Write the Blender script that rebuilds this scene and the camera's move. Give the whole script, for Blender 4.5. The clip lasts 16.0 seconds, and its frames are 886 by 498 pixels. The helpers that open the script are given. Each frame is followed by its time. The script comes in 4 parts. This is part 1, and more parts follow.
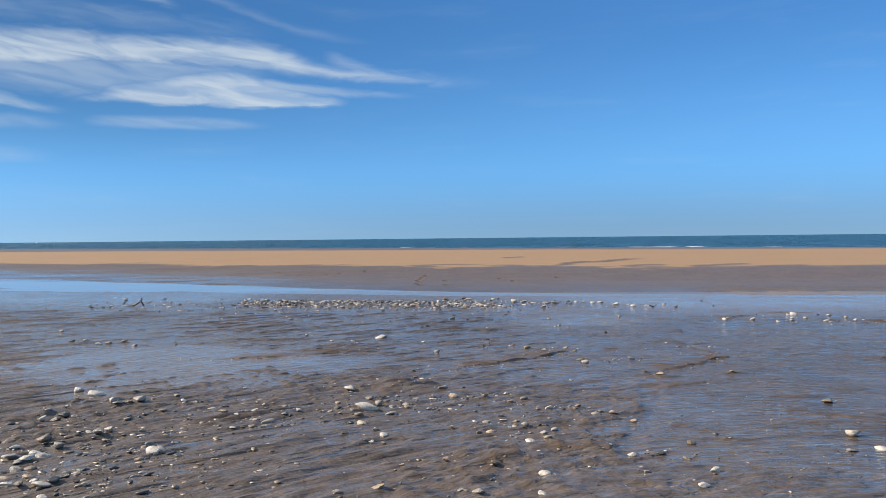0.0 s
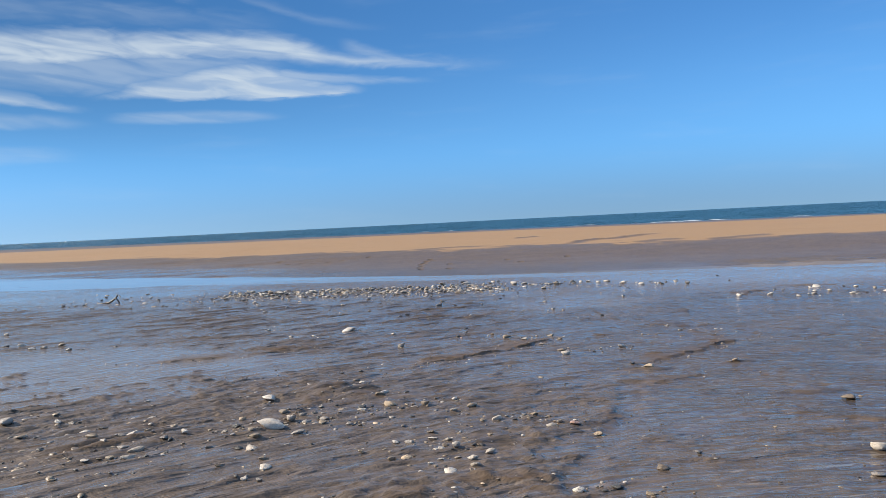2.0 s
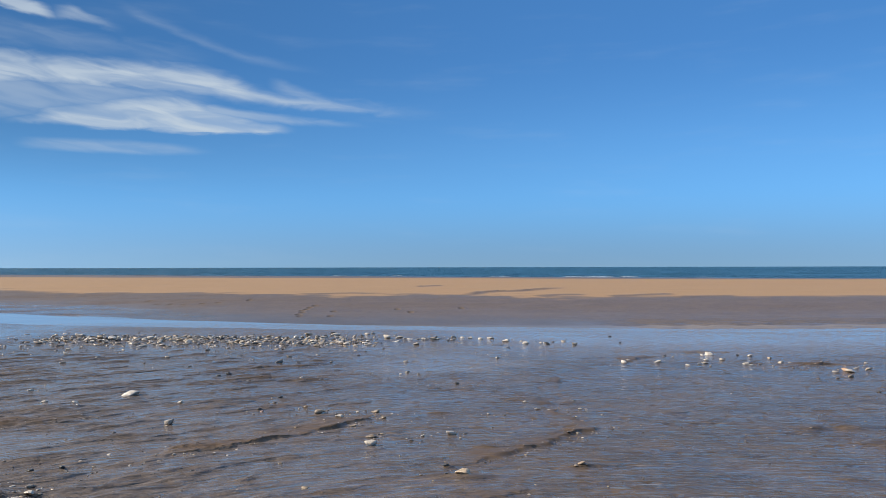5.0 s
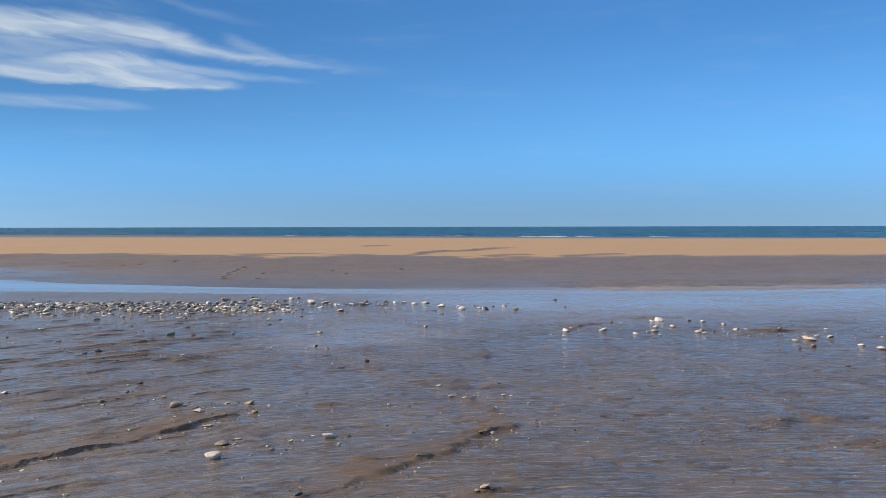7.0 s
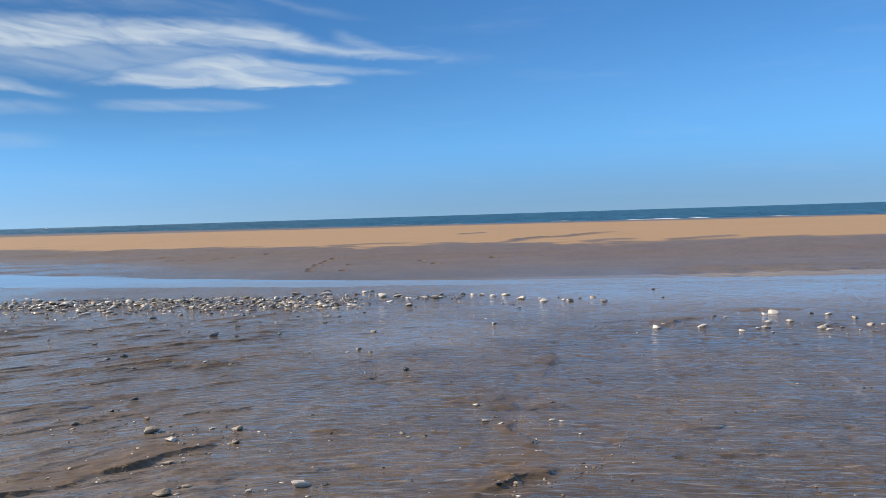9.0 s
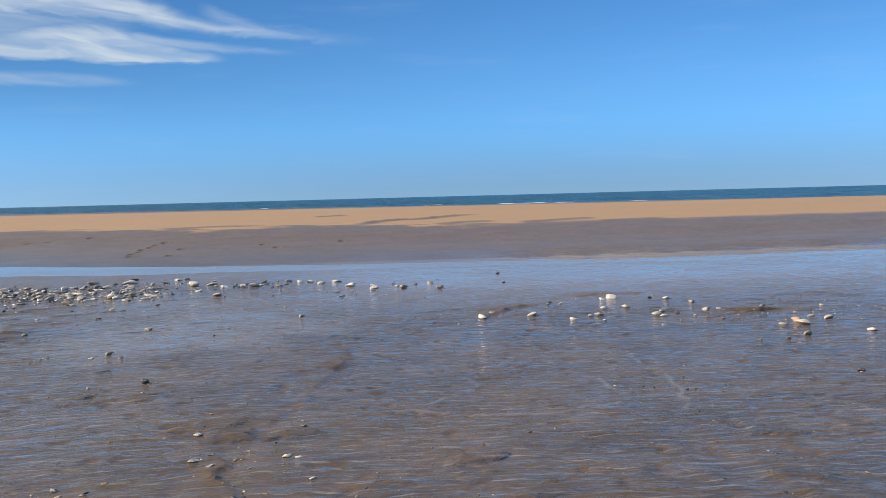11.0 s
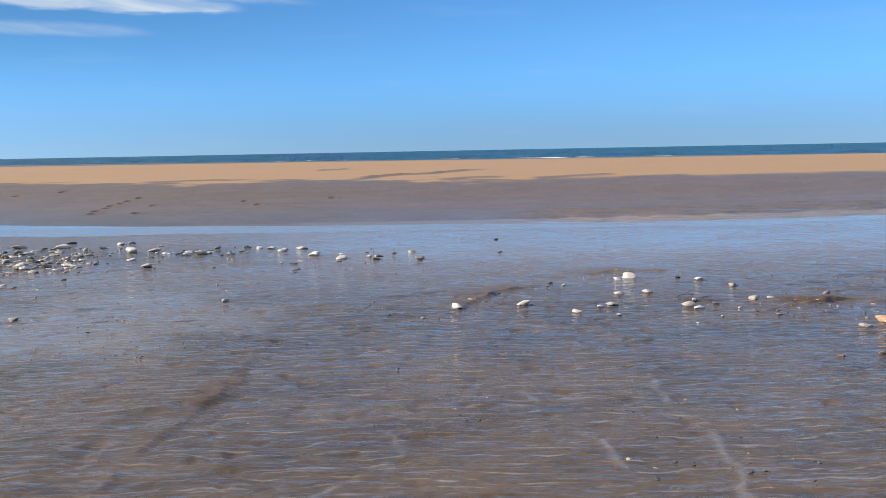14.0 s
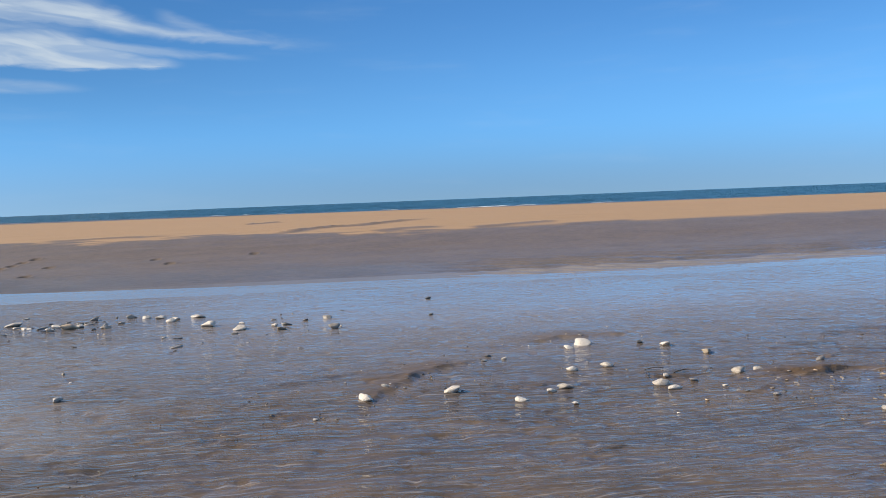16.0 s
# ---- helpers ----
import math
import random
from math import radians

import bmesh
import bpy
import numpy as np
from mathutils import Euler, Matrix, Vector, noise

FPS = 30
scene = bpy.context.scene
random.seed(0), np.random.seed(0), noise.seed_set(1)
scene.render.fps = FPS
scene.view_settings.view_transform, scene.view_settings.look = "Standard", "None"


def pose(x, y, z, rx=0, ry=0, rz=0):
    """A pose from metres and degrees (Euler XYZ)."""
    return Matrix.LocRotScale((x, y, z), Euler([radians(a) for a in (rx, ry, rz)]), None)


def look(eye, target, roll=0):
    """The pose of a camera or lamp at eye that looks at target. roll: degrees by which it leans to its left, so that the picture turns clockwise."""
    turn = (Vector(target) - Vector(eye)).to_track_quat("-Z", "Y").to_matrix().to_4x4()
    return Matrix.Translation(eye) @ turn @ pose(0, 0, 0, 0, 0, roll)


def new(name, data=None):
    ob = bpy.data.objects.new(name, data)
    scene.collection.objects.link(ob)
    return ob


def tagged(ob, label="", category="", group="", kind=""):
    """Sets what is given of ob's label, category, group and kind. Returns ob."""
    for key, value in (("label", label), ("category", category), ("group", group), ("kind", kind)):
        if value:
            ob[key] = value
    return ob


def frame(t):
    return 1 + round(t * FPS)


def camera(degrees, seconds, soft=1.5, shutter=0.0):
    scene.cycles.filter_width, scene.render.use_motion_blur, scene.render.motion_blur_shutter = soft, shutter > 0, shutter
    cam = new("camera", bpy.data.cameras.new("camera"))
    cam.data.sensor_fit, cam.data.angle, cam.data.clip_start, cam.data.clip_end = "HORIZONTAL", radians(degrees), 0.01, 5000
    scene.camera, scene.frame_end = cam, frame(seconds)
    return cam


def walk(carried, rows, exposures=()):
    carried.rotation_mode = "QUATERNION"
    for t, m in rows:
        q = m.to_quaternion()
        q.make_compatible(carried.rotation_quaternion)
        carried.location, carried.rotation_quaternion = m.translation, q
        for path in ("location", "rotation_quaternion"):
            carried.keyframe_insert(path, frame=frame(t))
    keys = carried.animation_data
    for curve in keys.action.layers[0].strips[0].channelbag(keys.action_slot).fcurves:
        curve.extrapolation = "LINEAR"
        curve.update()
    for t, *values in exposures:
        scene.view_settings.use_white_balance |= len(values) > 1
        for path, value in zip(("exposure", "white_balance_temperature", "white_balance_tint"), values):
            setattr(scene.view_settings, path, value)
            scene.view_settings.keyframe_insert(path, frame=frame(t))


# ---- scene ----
# ---------------------------------------------------------------- camera
cam = camera(62.3, 16.0, soft=0.7)
PATH = [
    (0, (-0.000, 0.000, 1.500), (-0.0003, 1.9998, 1.4702), -0.59),
    (0.5, (0.206, 0.354, 1.484), (0.2021, 2.3534, 1.4519), -1.57),
    (1, (0.450, 0.717, 1.464), (0.3763, 2.7149, 1.4068), -0.61),
    (1.5, (0.653, 1.137, 1.430), (0.5992, 3.1350, 1.3651), -2.27),
    (2, (0.880, 1.468, 1.386), (0.8145, 3.4658, 1.3135), -2.86),
    (2.5, (1.141, 1.862, 1.391), (1.0926, 3.8592, 1.2906), -2.32),
    (3, (1.370, 2.310, 1.355), (1.3940, 4.3070, 1.2437), -2.34),
    (3.5, (1.641, 2.617, 1.345), (1.6595, 4.6138, 1.2288), -1.66),
    (4, (1.849, 2.937, 1.361), (1.8637, 4.9362, 1.3191), -0.24),
    (4.5, (2.008, 3.322, 1.380), (2.1100, 5.3184, 1.4243), -1.25),
    (4.7, (2.089, 3.470, 1.360), (2.2158, 5.4654, 1.4154), -0.73),
    (6.8, (2.890, 5.181, 1.263), (3.1364, 7.1648, 1.1947), -0.11),
    (7, (2.976, 5.356, 1.285), (3.2420, 7.3372, 1.2238), -0.12),
    (7.5, (3.221, 5.634, 1.266), (3.5009, 7.6138, 1.2194), -0.76),
    (8, (3.437, 6.013, 1.258), (3.7062, 7.9938, 1.2057), -1.51),
    (8.5, (3.658, 6.410, 1.249), (3.8681, 8.3968, 1.1650), -2.43),
    (9, (3.823, 6.786, 1.236), (3.7903, 8.7834, 1.1445), -1.80),
    (9.5, (4.091, 7.094, 1.214), (4.1355, 9.0924, 1.1424), -1.12),
    (10, (4.350, 7.485, 1.191), (4.6250, 9.4640, 1.0972), -1.19),
    (10.2, (4.457, 7.644, 1.159), (4.7725, 9.6159, 1.0472), -1.11),
    (12.3, (5.331, 9.285, 1.053), (5.5924, 11.2571, 0.8515), -2.32),
    (12.5, (5.379, 9.448, 1.060), (5.6581, 11.4150, 0.8288), -2.48),
    (13, (5.495, 9.767, 1.049), (5.8102, 11.7225, 0.7706), -1.92),
    (13.5, (5.648, 10.123, 1.054), (5.9215, 12.0837, 0.7703), -1.17),
    (14, (5.776, 10.536, 1.026), (6.0178, 12.5036, 0.7597), -1.08),
    (14.5, (5.910, 10.912, 1.016), (6.1698, 12.8813, 0.7825), -0.41),
    (15, (6.048, 11.308, 1.038), (6.4032, 13.2667, 0.8385), 1.85),
    (15.5, (6.168, 11.751, 1.025), (6.6809, 13.6798, 0.8921), 0.05),
    (16, (6.312, 12.143, 0.965), (6.7087, 14.0984, 0.8303), -2.23),
]
walk(cam, [(t, look(eye, target, roll)) for t, eye, target, roll in PATH], exposures=[(0.0, 0.55), (1.5, 0.54), (2.0, 0.60), (2.5, 0.55), (3.5, 0.60), (4.0, 0.58), (4.6, 0.46), (7.0, 0.53), (10.0, 0.57), (12.5, 0.68), (13.0, 0.72), (13.5, 0.67), (14.0, 0.70), (15.0, 0.61), (15.5, 0.53), (16.0, 0.55)])

# ---------------------------------------------------------------- sky, clouds and sun
SUN_DIR = Vector((-0.92, 0.16, 0.60)).normalized()  # from the ground towards the sun
SUN_STRENGTH, SKY_STRENGTH = 5.0, 0.106


class Graph:
    """Small helper round a node tree."""

    def __init__(self, tree):
        self.tree = tree
        tree.nodes.clear()

    def node(self, kind, **props):
        n = self.tree.nodes.new(kind)
        inputs = props.pop("inputs", {})
        if "operation" in props:
            n.operation = props.pop("operation")
        if "data_type" in props:
            n.data_type = props.pop("data_type")
        if "blend_type" in props:
            n.blend_type = props.pop("blend_type")
        if "interpolation_type" in props:
            n.interpolation_type = props.pop("interpolation_type")
        for key, value in inputs.items():
            self.feed(n.inputs[key], value)
        return n

    def feed(self, socket, value):
        if isinstance(value, bpy.types.NodeSocket):
            self.tree.links.new(value, socket)
        elif isinstance(value, (tuple, list)) and len(value) == 3 and socket.type == "RGBA":
            socket.default_value = (*value, 1.0)
        else:
            socket.default_value = value

    def math(self, operation, a, b=0.0, c=0.0):
        return self.node("ShaderNodeMath", operation=operation, inputs={0: a, 1: b, 2: c}).outputs[0]

    def ramp(self, value, a, b, lo=0.0, hi=1.0):
        n = self.node("ShaderNodeMapRange", interpolation_type="SMOOTHSTEP", inputs={"Value": value, "From Min": a, "From Max": b, "To Min": lo, "To Max": hi})
        return n.outputs["Result"]

    def mix(self, factor, a, b):
        n = self.node("ShaderNodeMix", data_type="RGBA", inputs={0: factor, 6: a, 7: b})
        return n.outputs[2]

    def scaled(self, vector, scale):
        return self.node("ShaderNodeVectorMath", operation="MULTIPLY", inputs={0: vector, 1: scale}).outputs[0]

    def noise(self, vector, scale, detail=3.0, rough=0.5, distortion=0.0):
        n = self.node("ShaderNodeTexNoise", inputs={"Vector": vector, "Scale": scale, "Detail": detail, "Roughness": rough, "Distortion": distortion})
        return n.outputs["Fac"]

    def bump(self, height, distance, strength=1.0, normal=None):
        n = self.node("ShaderNodeBump", inputs={"Height": height, "Distance": distance, "Strength": strength})
        if normal is not None:
            self.feed(n.inputs["Normal"], normal)
        return n.outputs["Normal"]


world = bpy.data.worlds.new("sky")
scene.world = world
world.use_nodes = True
g = Graph(world.node_tree)
sky = g.node("ShaderNodeTexSky")
sky.sky_type, sky.sun_disc = "NISHITA", False
sky.sun_elevation = math.asin(SUN_DIR.z)
sky.sun_rotation = math.atan2(SUN_DIR.x, SUN_DIR.y)
sky.altitude, sky.air_density, sky.dust_density, sky.ozone_density = 0, 1.0, 0.2, 1.5
way = g.node("ShaderNodeTexCoord").outputs["Generated"]
lifted = g.node("ShaderNodeVectorMath", operation="ADD", inputs={0: way, 1: (0, 0, 0.16)}).outputs[0]  # clear air: the pale band stays below the horizon
g.feed(sky.inputs["Vector"], g.node("ShaderNodeVectorMath", operation="NORMALIZE", inputs={0: lifted}).outputs[0])
xyz = g.node("ShaderNodeSeparateXYZ", inputs={0: way})
AZ = g.math("MULTIPLY", g.math("ARCTAN2", xyz.outputs[0], xyz.outputs[1]), 57.2958)  # degrees to the right of +y
EL = g.math("MULTIPLY", g.math("ARCSINE", xyz.outputs[2]), 57.2958)
plane = g.node("ShaderNodeCombineXYZ", inputs={0: g.math("MULTIPLY", AZ, 0.16), 1: EL, 2: 0.0}).outputs[0]
warp = g.math("SUBTRACT", g.noise(g.scaled(plane, (2.6, 1.5, 1.0)), 1.0, 4.0, 0.52, 0.7), 0.5)
wisps = g.noise(g.node("ShaderNodeCombineXYZ", inputs={0: g.math("MULTIPLY_ADD", AZ, 0.24, g.math("MULTIPLY", EL, 0.20)), 1: g.math("MULTIPLY_ADD", AZ, 0.12, g.math("MULTIPLY", EL, 1.2)), 2: 4.3}).outputs[0], 1.0, 3.0, 0.46, 0.6)


def edge(points):
    """An elevation that follows the azimuth along a few points (degrees)."""
    n = g.node("ShaderNodeFloatCurve")
    g.feed(n.inputs["Value"], g.math("MULTIPLY_ADD", AZ, 1 / 70, 55 / 70))
    curve = n.mapping.curves[0]
    marks = [((a + 55) / 70, e / 25) for a, e in points]
    curve.points[0].location, curve.points[-1].location = marks[0], marks[-1]
    for mark in marks[1:-1]:
        curve.points.new(*mark)
    n.mapping.update()
    return g.math("MULTIPLY", n.outputs["Value"], 25.0)


def streak(low, high, soft_low, soft_high, weight, shake=0.9, fade=5.0, start=2.0):
    el = g.math("MULTIPLY_ADD", warp, shake, EL)
    lo, hi = edge(low), edge(high)
    inside = g.ramp(el, g.math("SUBTRACT", lo, soft_low), g.math("ADD", lo, soft_low))
    above = g.ramp(el, g.math("SUBTRACT", hi, soft_high), g.math("ADD", hi, soft_high), 1.0, 0.0)
    a0, a1 = low[0][0], low[-1][0]
    ends = g.math("MULTIPLY", g.ramp(AZ, a0, a0 + start), g.ramp(AZ, a1 - fade, a1, 1.0, 0.0))
    body = g.math("MULTIPLY", g.math("MULTIPLY", inside, above), ends)
    return g.math("MULTIPLY", body, g.math("MULTIPLY", g.ramp(wisps, 0.28, 0.66, 0.46, 1.0), weight))


STREAKS = [
    # the upper band with its long tail, and the hook above the tail
    streak([(-54, 11.6), (-31, 12.0), (-28.2, 12.2), (-25.5, 12.6), (-21.2, 12.8), (-17.4, 12.85), (-13.4, 12.7), (-11.3, 12.48), (-9.2, 12.38), (-6.7, 12.26), (-3.2, 12.14), (-0.6, 11.93), (5, 11.65)],
           [(-54, 13.4), (-31, 13.9), (-28.1, 14.1), (-23.7, 14.15), (-19.3, 14.4), (-16.2, 14.3), (-13.4, 14.2), (-11.7, 13.75), (-10.1, 13.15), (-7.5, 12.8), (-4.9, 12.52), (-0.6, 12.1), (5, 11.75)], 0.40, 0.70, 0.90, 0.85, 9.0),
    streak([(-9.4, 13.0), (-8.0, 12.95), (-6.7, 12.7), (-4.9, 12.45), (-2.6, 12.2)], [(-9.4, 14.1), (-8.2, 13.9), (-6.7, 13.45), (-4.9, 12.9), (-2.6, 12.4)], 0.25, 0.35, 0.30, 0.6, 2.5, 1.8),
    # the lower band, sharp beneath and swelling above
    streak([(-27.5, 9.75), (-23.8, 9.9), (-21.2, 9.87), (-17.4, 9.97), (-15.1, 9.93), (-11.8, 10.07), (-9.3, 10.16), (-6.8, 10.33)],
           [(-27.5, 9.9), (-25.8, 10.1), (-23.7, 10.9), (-21.2, 11.45), (-18.2, 12.05), (-15.8, 12.3), (-14.6, 12.1), (-13.4, 11.6), (-11.4, 11.1), (-9.3, 10.65), (-6.8, 10.38)], 0.20, 0.60, 0.90, 0.60, 2.5, 4.0),
    streak([(-18, 9.92), (-15.1, 9.93), (-11.8, 10.07), (-9.3, 10.16), (-7.4, 10.30)], [(-18, 10.3), (-15.1, 10.35), (-11.8, 10.42), (-9.3, 10.42), (-7.4, 10.40)], 0.07, 0.22, 0.85, 0.15, 2.0, 3.0),
    # a middle wisp, the thin cloud between the bands, faint bars below
    streak([(-15.2, 11.7), (-12.6, 11.29), (-10.1, 11.02), (-6.7, 10.91), (-0.8, 10.80)], [(-15.2, 12.0), (-12.6, 11.87), (-10.1, 11.65), (-6.7, 11.33), (-0.8, 10.95)], 0.22, 0.22, 0.48, 0.4, 7.0),
    streak([(-54, 10.4), (-31, 10.6), (-25.8, 10.4), (-20, 11.4), (-15, 12.2), (-12, 12.2)], [(-54, 12.6), (-31, 12.7), (-25.8, 12.8), (-20, 13.0), (-15, 12.9), (-12, 12.7)], 0.7, 0.5, 0.40, 0.9, 3.0),
    streak([(-26.5, 8.25), (-19.8, 8.17), (-12.5, 8.55)], [(-26.5, 8.6), (-19.7, 8.95), (-12.5, 8.68)], 0.20, 0.26, 0.34, 0.25, 5.0),
    streak([(-54, 9.6), (-31, 9.3), (-29, 9.0), (-26.5, 8.9)], [(-54, 10.6), (-31, 9.95), (-29, 9.3), (-26.5, 9.0)], 0.2, 0.35, 0.62, 0.4, 3.0),
    streak([(-54, 7.4), (-31, 7.75), (-26, 8.0)], [(-54, 8.4), (-31, 8.5), (-26, 8.2)], 0.3, 0.3, 0.30, 0.4),
    streak([(-54, 5.0), (-34, 5.4), (-27, 5.7)], [(-54, 6.4), (-34, 6.4), (-27, 6.1)], 0.35, 0.35, 0.30, 0.5),
    # scraps and a thin line higher up
    streak([(-44, 17.6), (-27.8, 17.4), (-26.1, 17.05), (-24.2, 16.9), (-23.2, 16.8)], [(-44, 19.0), (-27.8, 18.1), (-26.1, 17.85), (-24.2, 17.45), (-23.2, 17.1)], 0.18, 0.30, 0.78, 0.7, 1.6),
    streak([(-24.5, 16.6), (-22.8, 17.0), (-21.5, 16.9), (-19.0, 16.4)], [(-24.5, 17.2), (-22.8, 17.7), (-21.5, 17.3), (-19.0, 16.8)], 0.25, 0.3, 0.42, 0.7, 2.5),
    streak([(-20, 18.0), (-18.5, 17.6), (-16.2, 16.9), (-13.3, 16.0), (-10.0, 15.2), (-4.0, 14.6)], [(-20, 18.7), (-18.5, 18.1), (-16.2, 17.35), (-13.3, 16.45), (-10.0, 15.6), (-4.0, 14.9)], 0.25, 0.35, 0.16, 0.5, 7.0),
    streak([(-40, 14.9), (-28, 15.0), (-18, 15.2), (-12, 15.2)], [(-40, 16.3), (-28, 16.2), (-18, 15.8), (-12, 15.5)], 0.6, 0.6, 0.16, 1.2, 6.0),
]
cover = 0.0
for s in STREAKS:
    cover = g.math("MAXIMUM", s, cover)
cover = g.math("MINIMUM", g.math("ADD", cover, g.ramp(g.noise(plane, 0.55, 4.0, 0.55), 0.5, 0.9, 0.0, 0.10)), 0.94)
blue = g.mix(g.ramp(EL, 3.0, 17.0), (0.52, 0.93, 1.19), (0.345, 0.70, 1.00))
blue = g.mix(g.ramp(EL, -0.5, 6.0), (0.55, 0.65, 0.73), blue)
tint = g.node("ShaderNodeMix", data_type="RGBA", blend_type="MULTIPLY", inputs={0: 1.0, 6: sky.outputs[0], 7: blue}).outputs[2]
side = g.math("SUBTRACT", 1.0, g.math("MULTIPLY", g.ramp(AZ, -40.0, 30.0, 0.48, -0.27), g.ramp(EL, -2.0, 11.0)))
tint = g.node("ShaderNodeVectorMath", operation="SCALE", inputs={0: tint, "Scale": side}).outputs[0]
# thin high cloud overhead, above the open strip of blue
veil = g.math("MULTIPLY", g.ramp(EL, 20.5, 38.0), g.ramp(g.noise(g.scaled(way, (1.0, 1.6, 1.0)), 3.0, 5.0, 0.6, 0.8), 0.30, 0.66, 0.12, 0.65))
clouds = g.mix(g.math("MAXIMUM", cover, veil), tint, (3.75, 4.35, 4.95))
back = g.node("ShaderNodeBackground", inputs={"Color": clouds, "Strength": SKY_STRENGTH})
g.tree.links.new(back.outputs[0], g.node("ShaderNodeOutputWorld").inputs[0])

sun = new("sun", bpy.data.lights.new("sun", "SUN"))
sun.data.energy, sun.data.angle, sun.data.color = SUN_STRENGTH, radians(0.53), (1.0, 0.90, 0.77)
sun.matrix_world = look((0, 0, 60), Vector((0, 0, 60)) - SUN_DIR)

# ---------------------------------------------------------------- materials
def material(name):
    m = bpy.data.materials.new(name)
    m.use_nodes = True
    g = Graph(m.node_tree)
    return m, g


def finish(g, **inputs):
    shader = g.node("ShaderNodeBsdfPrincipled", inputs={k.replace("_", " ").title().replace("Ior", "IOR"): v for k, v in inputs.items()})
    g.tree.links.new(shader.outputs[0], g.node("ShaderNodeOutputMaterial").inputs[0])
    return shader


def attribute(g, name):
    n = g.node("ShaderNodeAttribute")
    n.attribute_name = name
    return n.outputs["Fac"]


def beach_material():
    m, g = material("beach_sand")
    place = g.node("ShaderNodeTexCoord").outputs["Object"]
    film, dry, calm = attribute(g, "film"), attribute(g, "dry"), attribute(g, "calm")
    flow, cover = attribute(g, "flow"), attribute(g, "cover")
    along = g.node("ShaderNodeCombineXYZ", inputs={0: g.node("ShaderNodeSeparateXYZ", inputs={0: place}).outputs[0], 1: flow}).outputs[0]
    grain = g.noise(place, 260.0, 2.0, 0.6)
    patch = g.ramp(g.noise(g.scaled(place, (1.0, 1.6, 1.0)), 1.1, 4.0, 0.6), 0.30, 0.70)
    mottle = g.ramp(g.noise(g.scaled(along, (5.0, 11.0, 1.0)), 1.0, 4.0, 0.62, 0.4), 0.28, 0.72)
    streaks = g.noise(g.scaled(place, (0.35, 2.2, 1.0)), 0.9, 5.0, 0.6)
    wet = g.mix(g.math("MULTIPLY_ADD", mottle, 0.45, g.math("MULTIPLY", patch, 0.55)), (0.050, 0.034, 0.021), (0.136, 0.090, 0.053))
    wet = g.mix(g.math("MULTIPLY", attribute(g, "silty"), 0.75), wet, g.mix(mottle, (0.082, 0.062, 0.048), (0.190, 0.147, 0.116)))
    # ochre sand shows in patches, most of all where it lies clear of the water
    ochre = g.math("MULTIPLY", g.ramp(g.noise(g.scaled(place, (1.0, 1.5, 1.0)), 1.7, 4.0, 0.6, 0.3), 0.54, 0.72), g.math("MULTIPLY_ADD", cover, -0.42, 0.66))
    wet = g.mix(g.math("MAXIMUM", ochre, g.math("MULTIPLY", attribute(g, "back"), 0.75)), wet, (0.112, 0.068, 0.034))
    sandy = g.mix(streaks, (0.300, 0.194, 0.113), (0.400, 0.262, 0.157))
    wet = g.mix(g.math("MULTIPLY", attribute(g, "deep"), film), wet, (0.225, 0.190, 0.166))  # silty standing water
    # dry also carries the painted shade bands along the bar's steps
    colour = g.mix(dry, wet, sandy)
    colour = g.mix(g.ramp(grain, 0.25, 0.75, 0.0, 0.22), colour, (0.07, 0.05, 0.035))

    def train(length, bend, wide, sharp):
        """Wavelets one after another along the flow, in short broken crests."""
        phase = g.math("MULTIPLY_ADD", g.noise(g.scaled(along, (0.9, 1.6, 1.0)), 1.0, 3.0, 0.55), bend, g.math("MULTIPLY", flow, 6.2832 / length))
        phase = g.math("MULTIPLY_ADD", g.noise(g.scaled(along, (4.2, 3.0, 1.0)), 1.0, 1.0, 0.5), 6.0, phase)
        crest = g.math("POWER", g.math("MULTIPLY_ADD", g.math("SINE", phase), 0.5, 0.5), sharp)
        return g.math("MULTIPLY", crest, g.ramp(g.noise(g.scaled(along, (wide, 4.5 * wide, 1.0)), 1.0, 2.0, 0.5), 0.30, 0.66))

    def ridged(scale, detail, distortion):
        n = g.noise(g.scaled(along, scale), 1.0, detail, 0.55, distortion)
        crest = g.math("MAXIMUM", 0.0, g.math("SUBTRACT", 1.0, g.math("ABSOLUTE", g.math("MULTIPLY_ADD", n, 3.6, -1.8))))
        return g.math("POWER", crest, 2.6)

    fine_wave, long_wave = train(0.072, 16.0, 2.6, 1.8), train(0.135, 22.0, 2.0, 2.6)
    broken = ridged((3.0, 12.0, 1.0), 2.0, 0.9)
    breeze = g.math("MULTIPLY", g.ramp(g.noise(place, 0.7, 3.0, 0.5), 0.35, 0.62, 0.45, 1.0), g.math("MULTIPLY_ADD", calm, -0.85, 1.0))
    swap = g.ramp(g.noise(g.scaled(place, (0.6, 0.8, 1.0)), 1.0, 2.0, 0.5), 0.42, 0.58)
    both = g.math("ADD", g.math("MULTIPLY", long_wave, swap), g.math("MULTIPLY", fine_wave, g.math("MULTIPLY_ADD", swap, -0.45, 0.70)))
    chop = ridged((1.5, 5.2, 1.0), 3.0, 0.4)
    waves = g.math("MULTIPLY", breeze, g.math("MULTIPLY_ADD", broken, 0.60, both))
    # caustic glints along the crests, painted into the colour as thin wavering pale lines
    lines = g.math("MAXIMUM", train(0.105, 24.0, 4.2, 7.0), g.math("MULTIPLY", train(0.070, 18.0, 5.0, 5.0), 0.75))
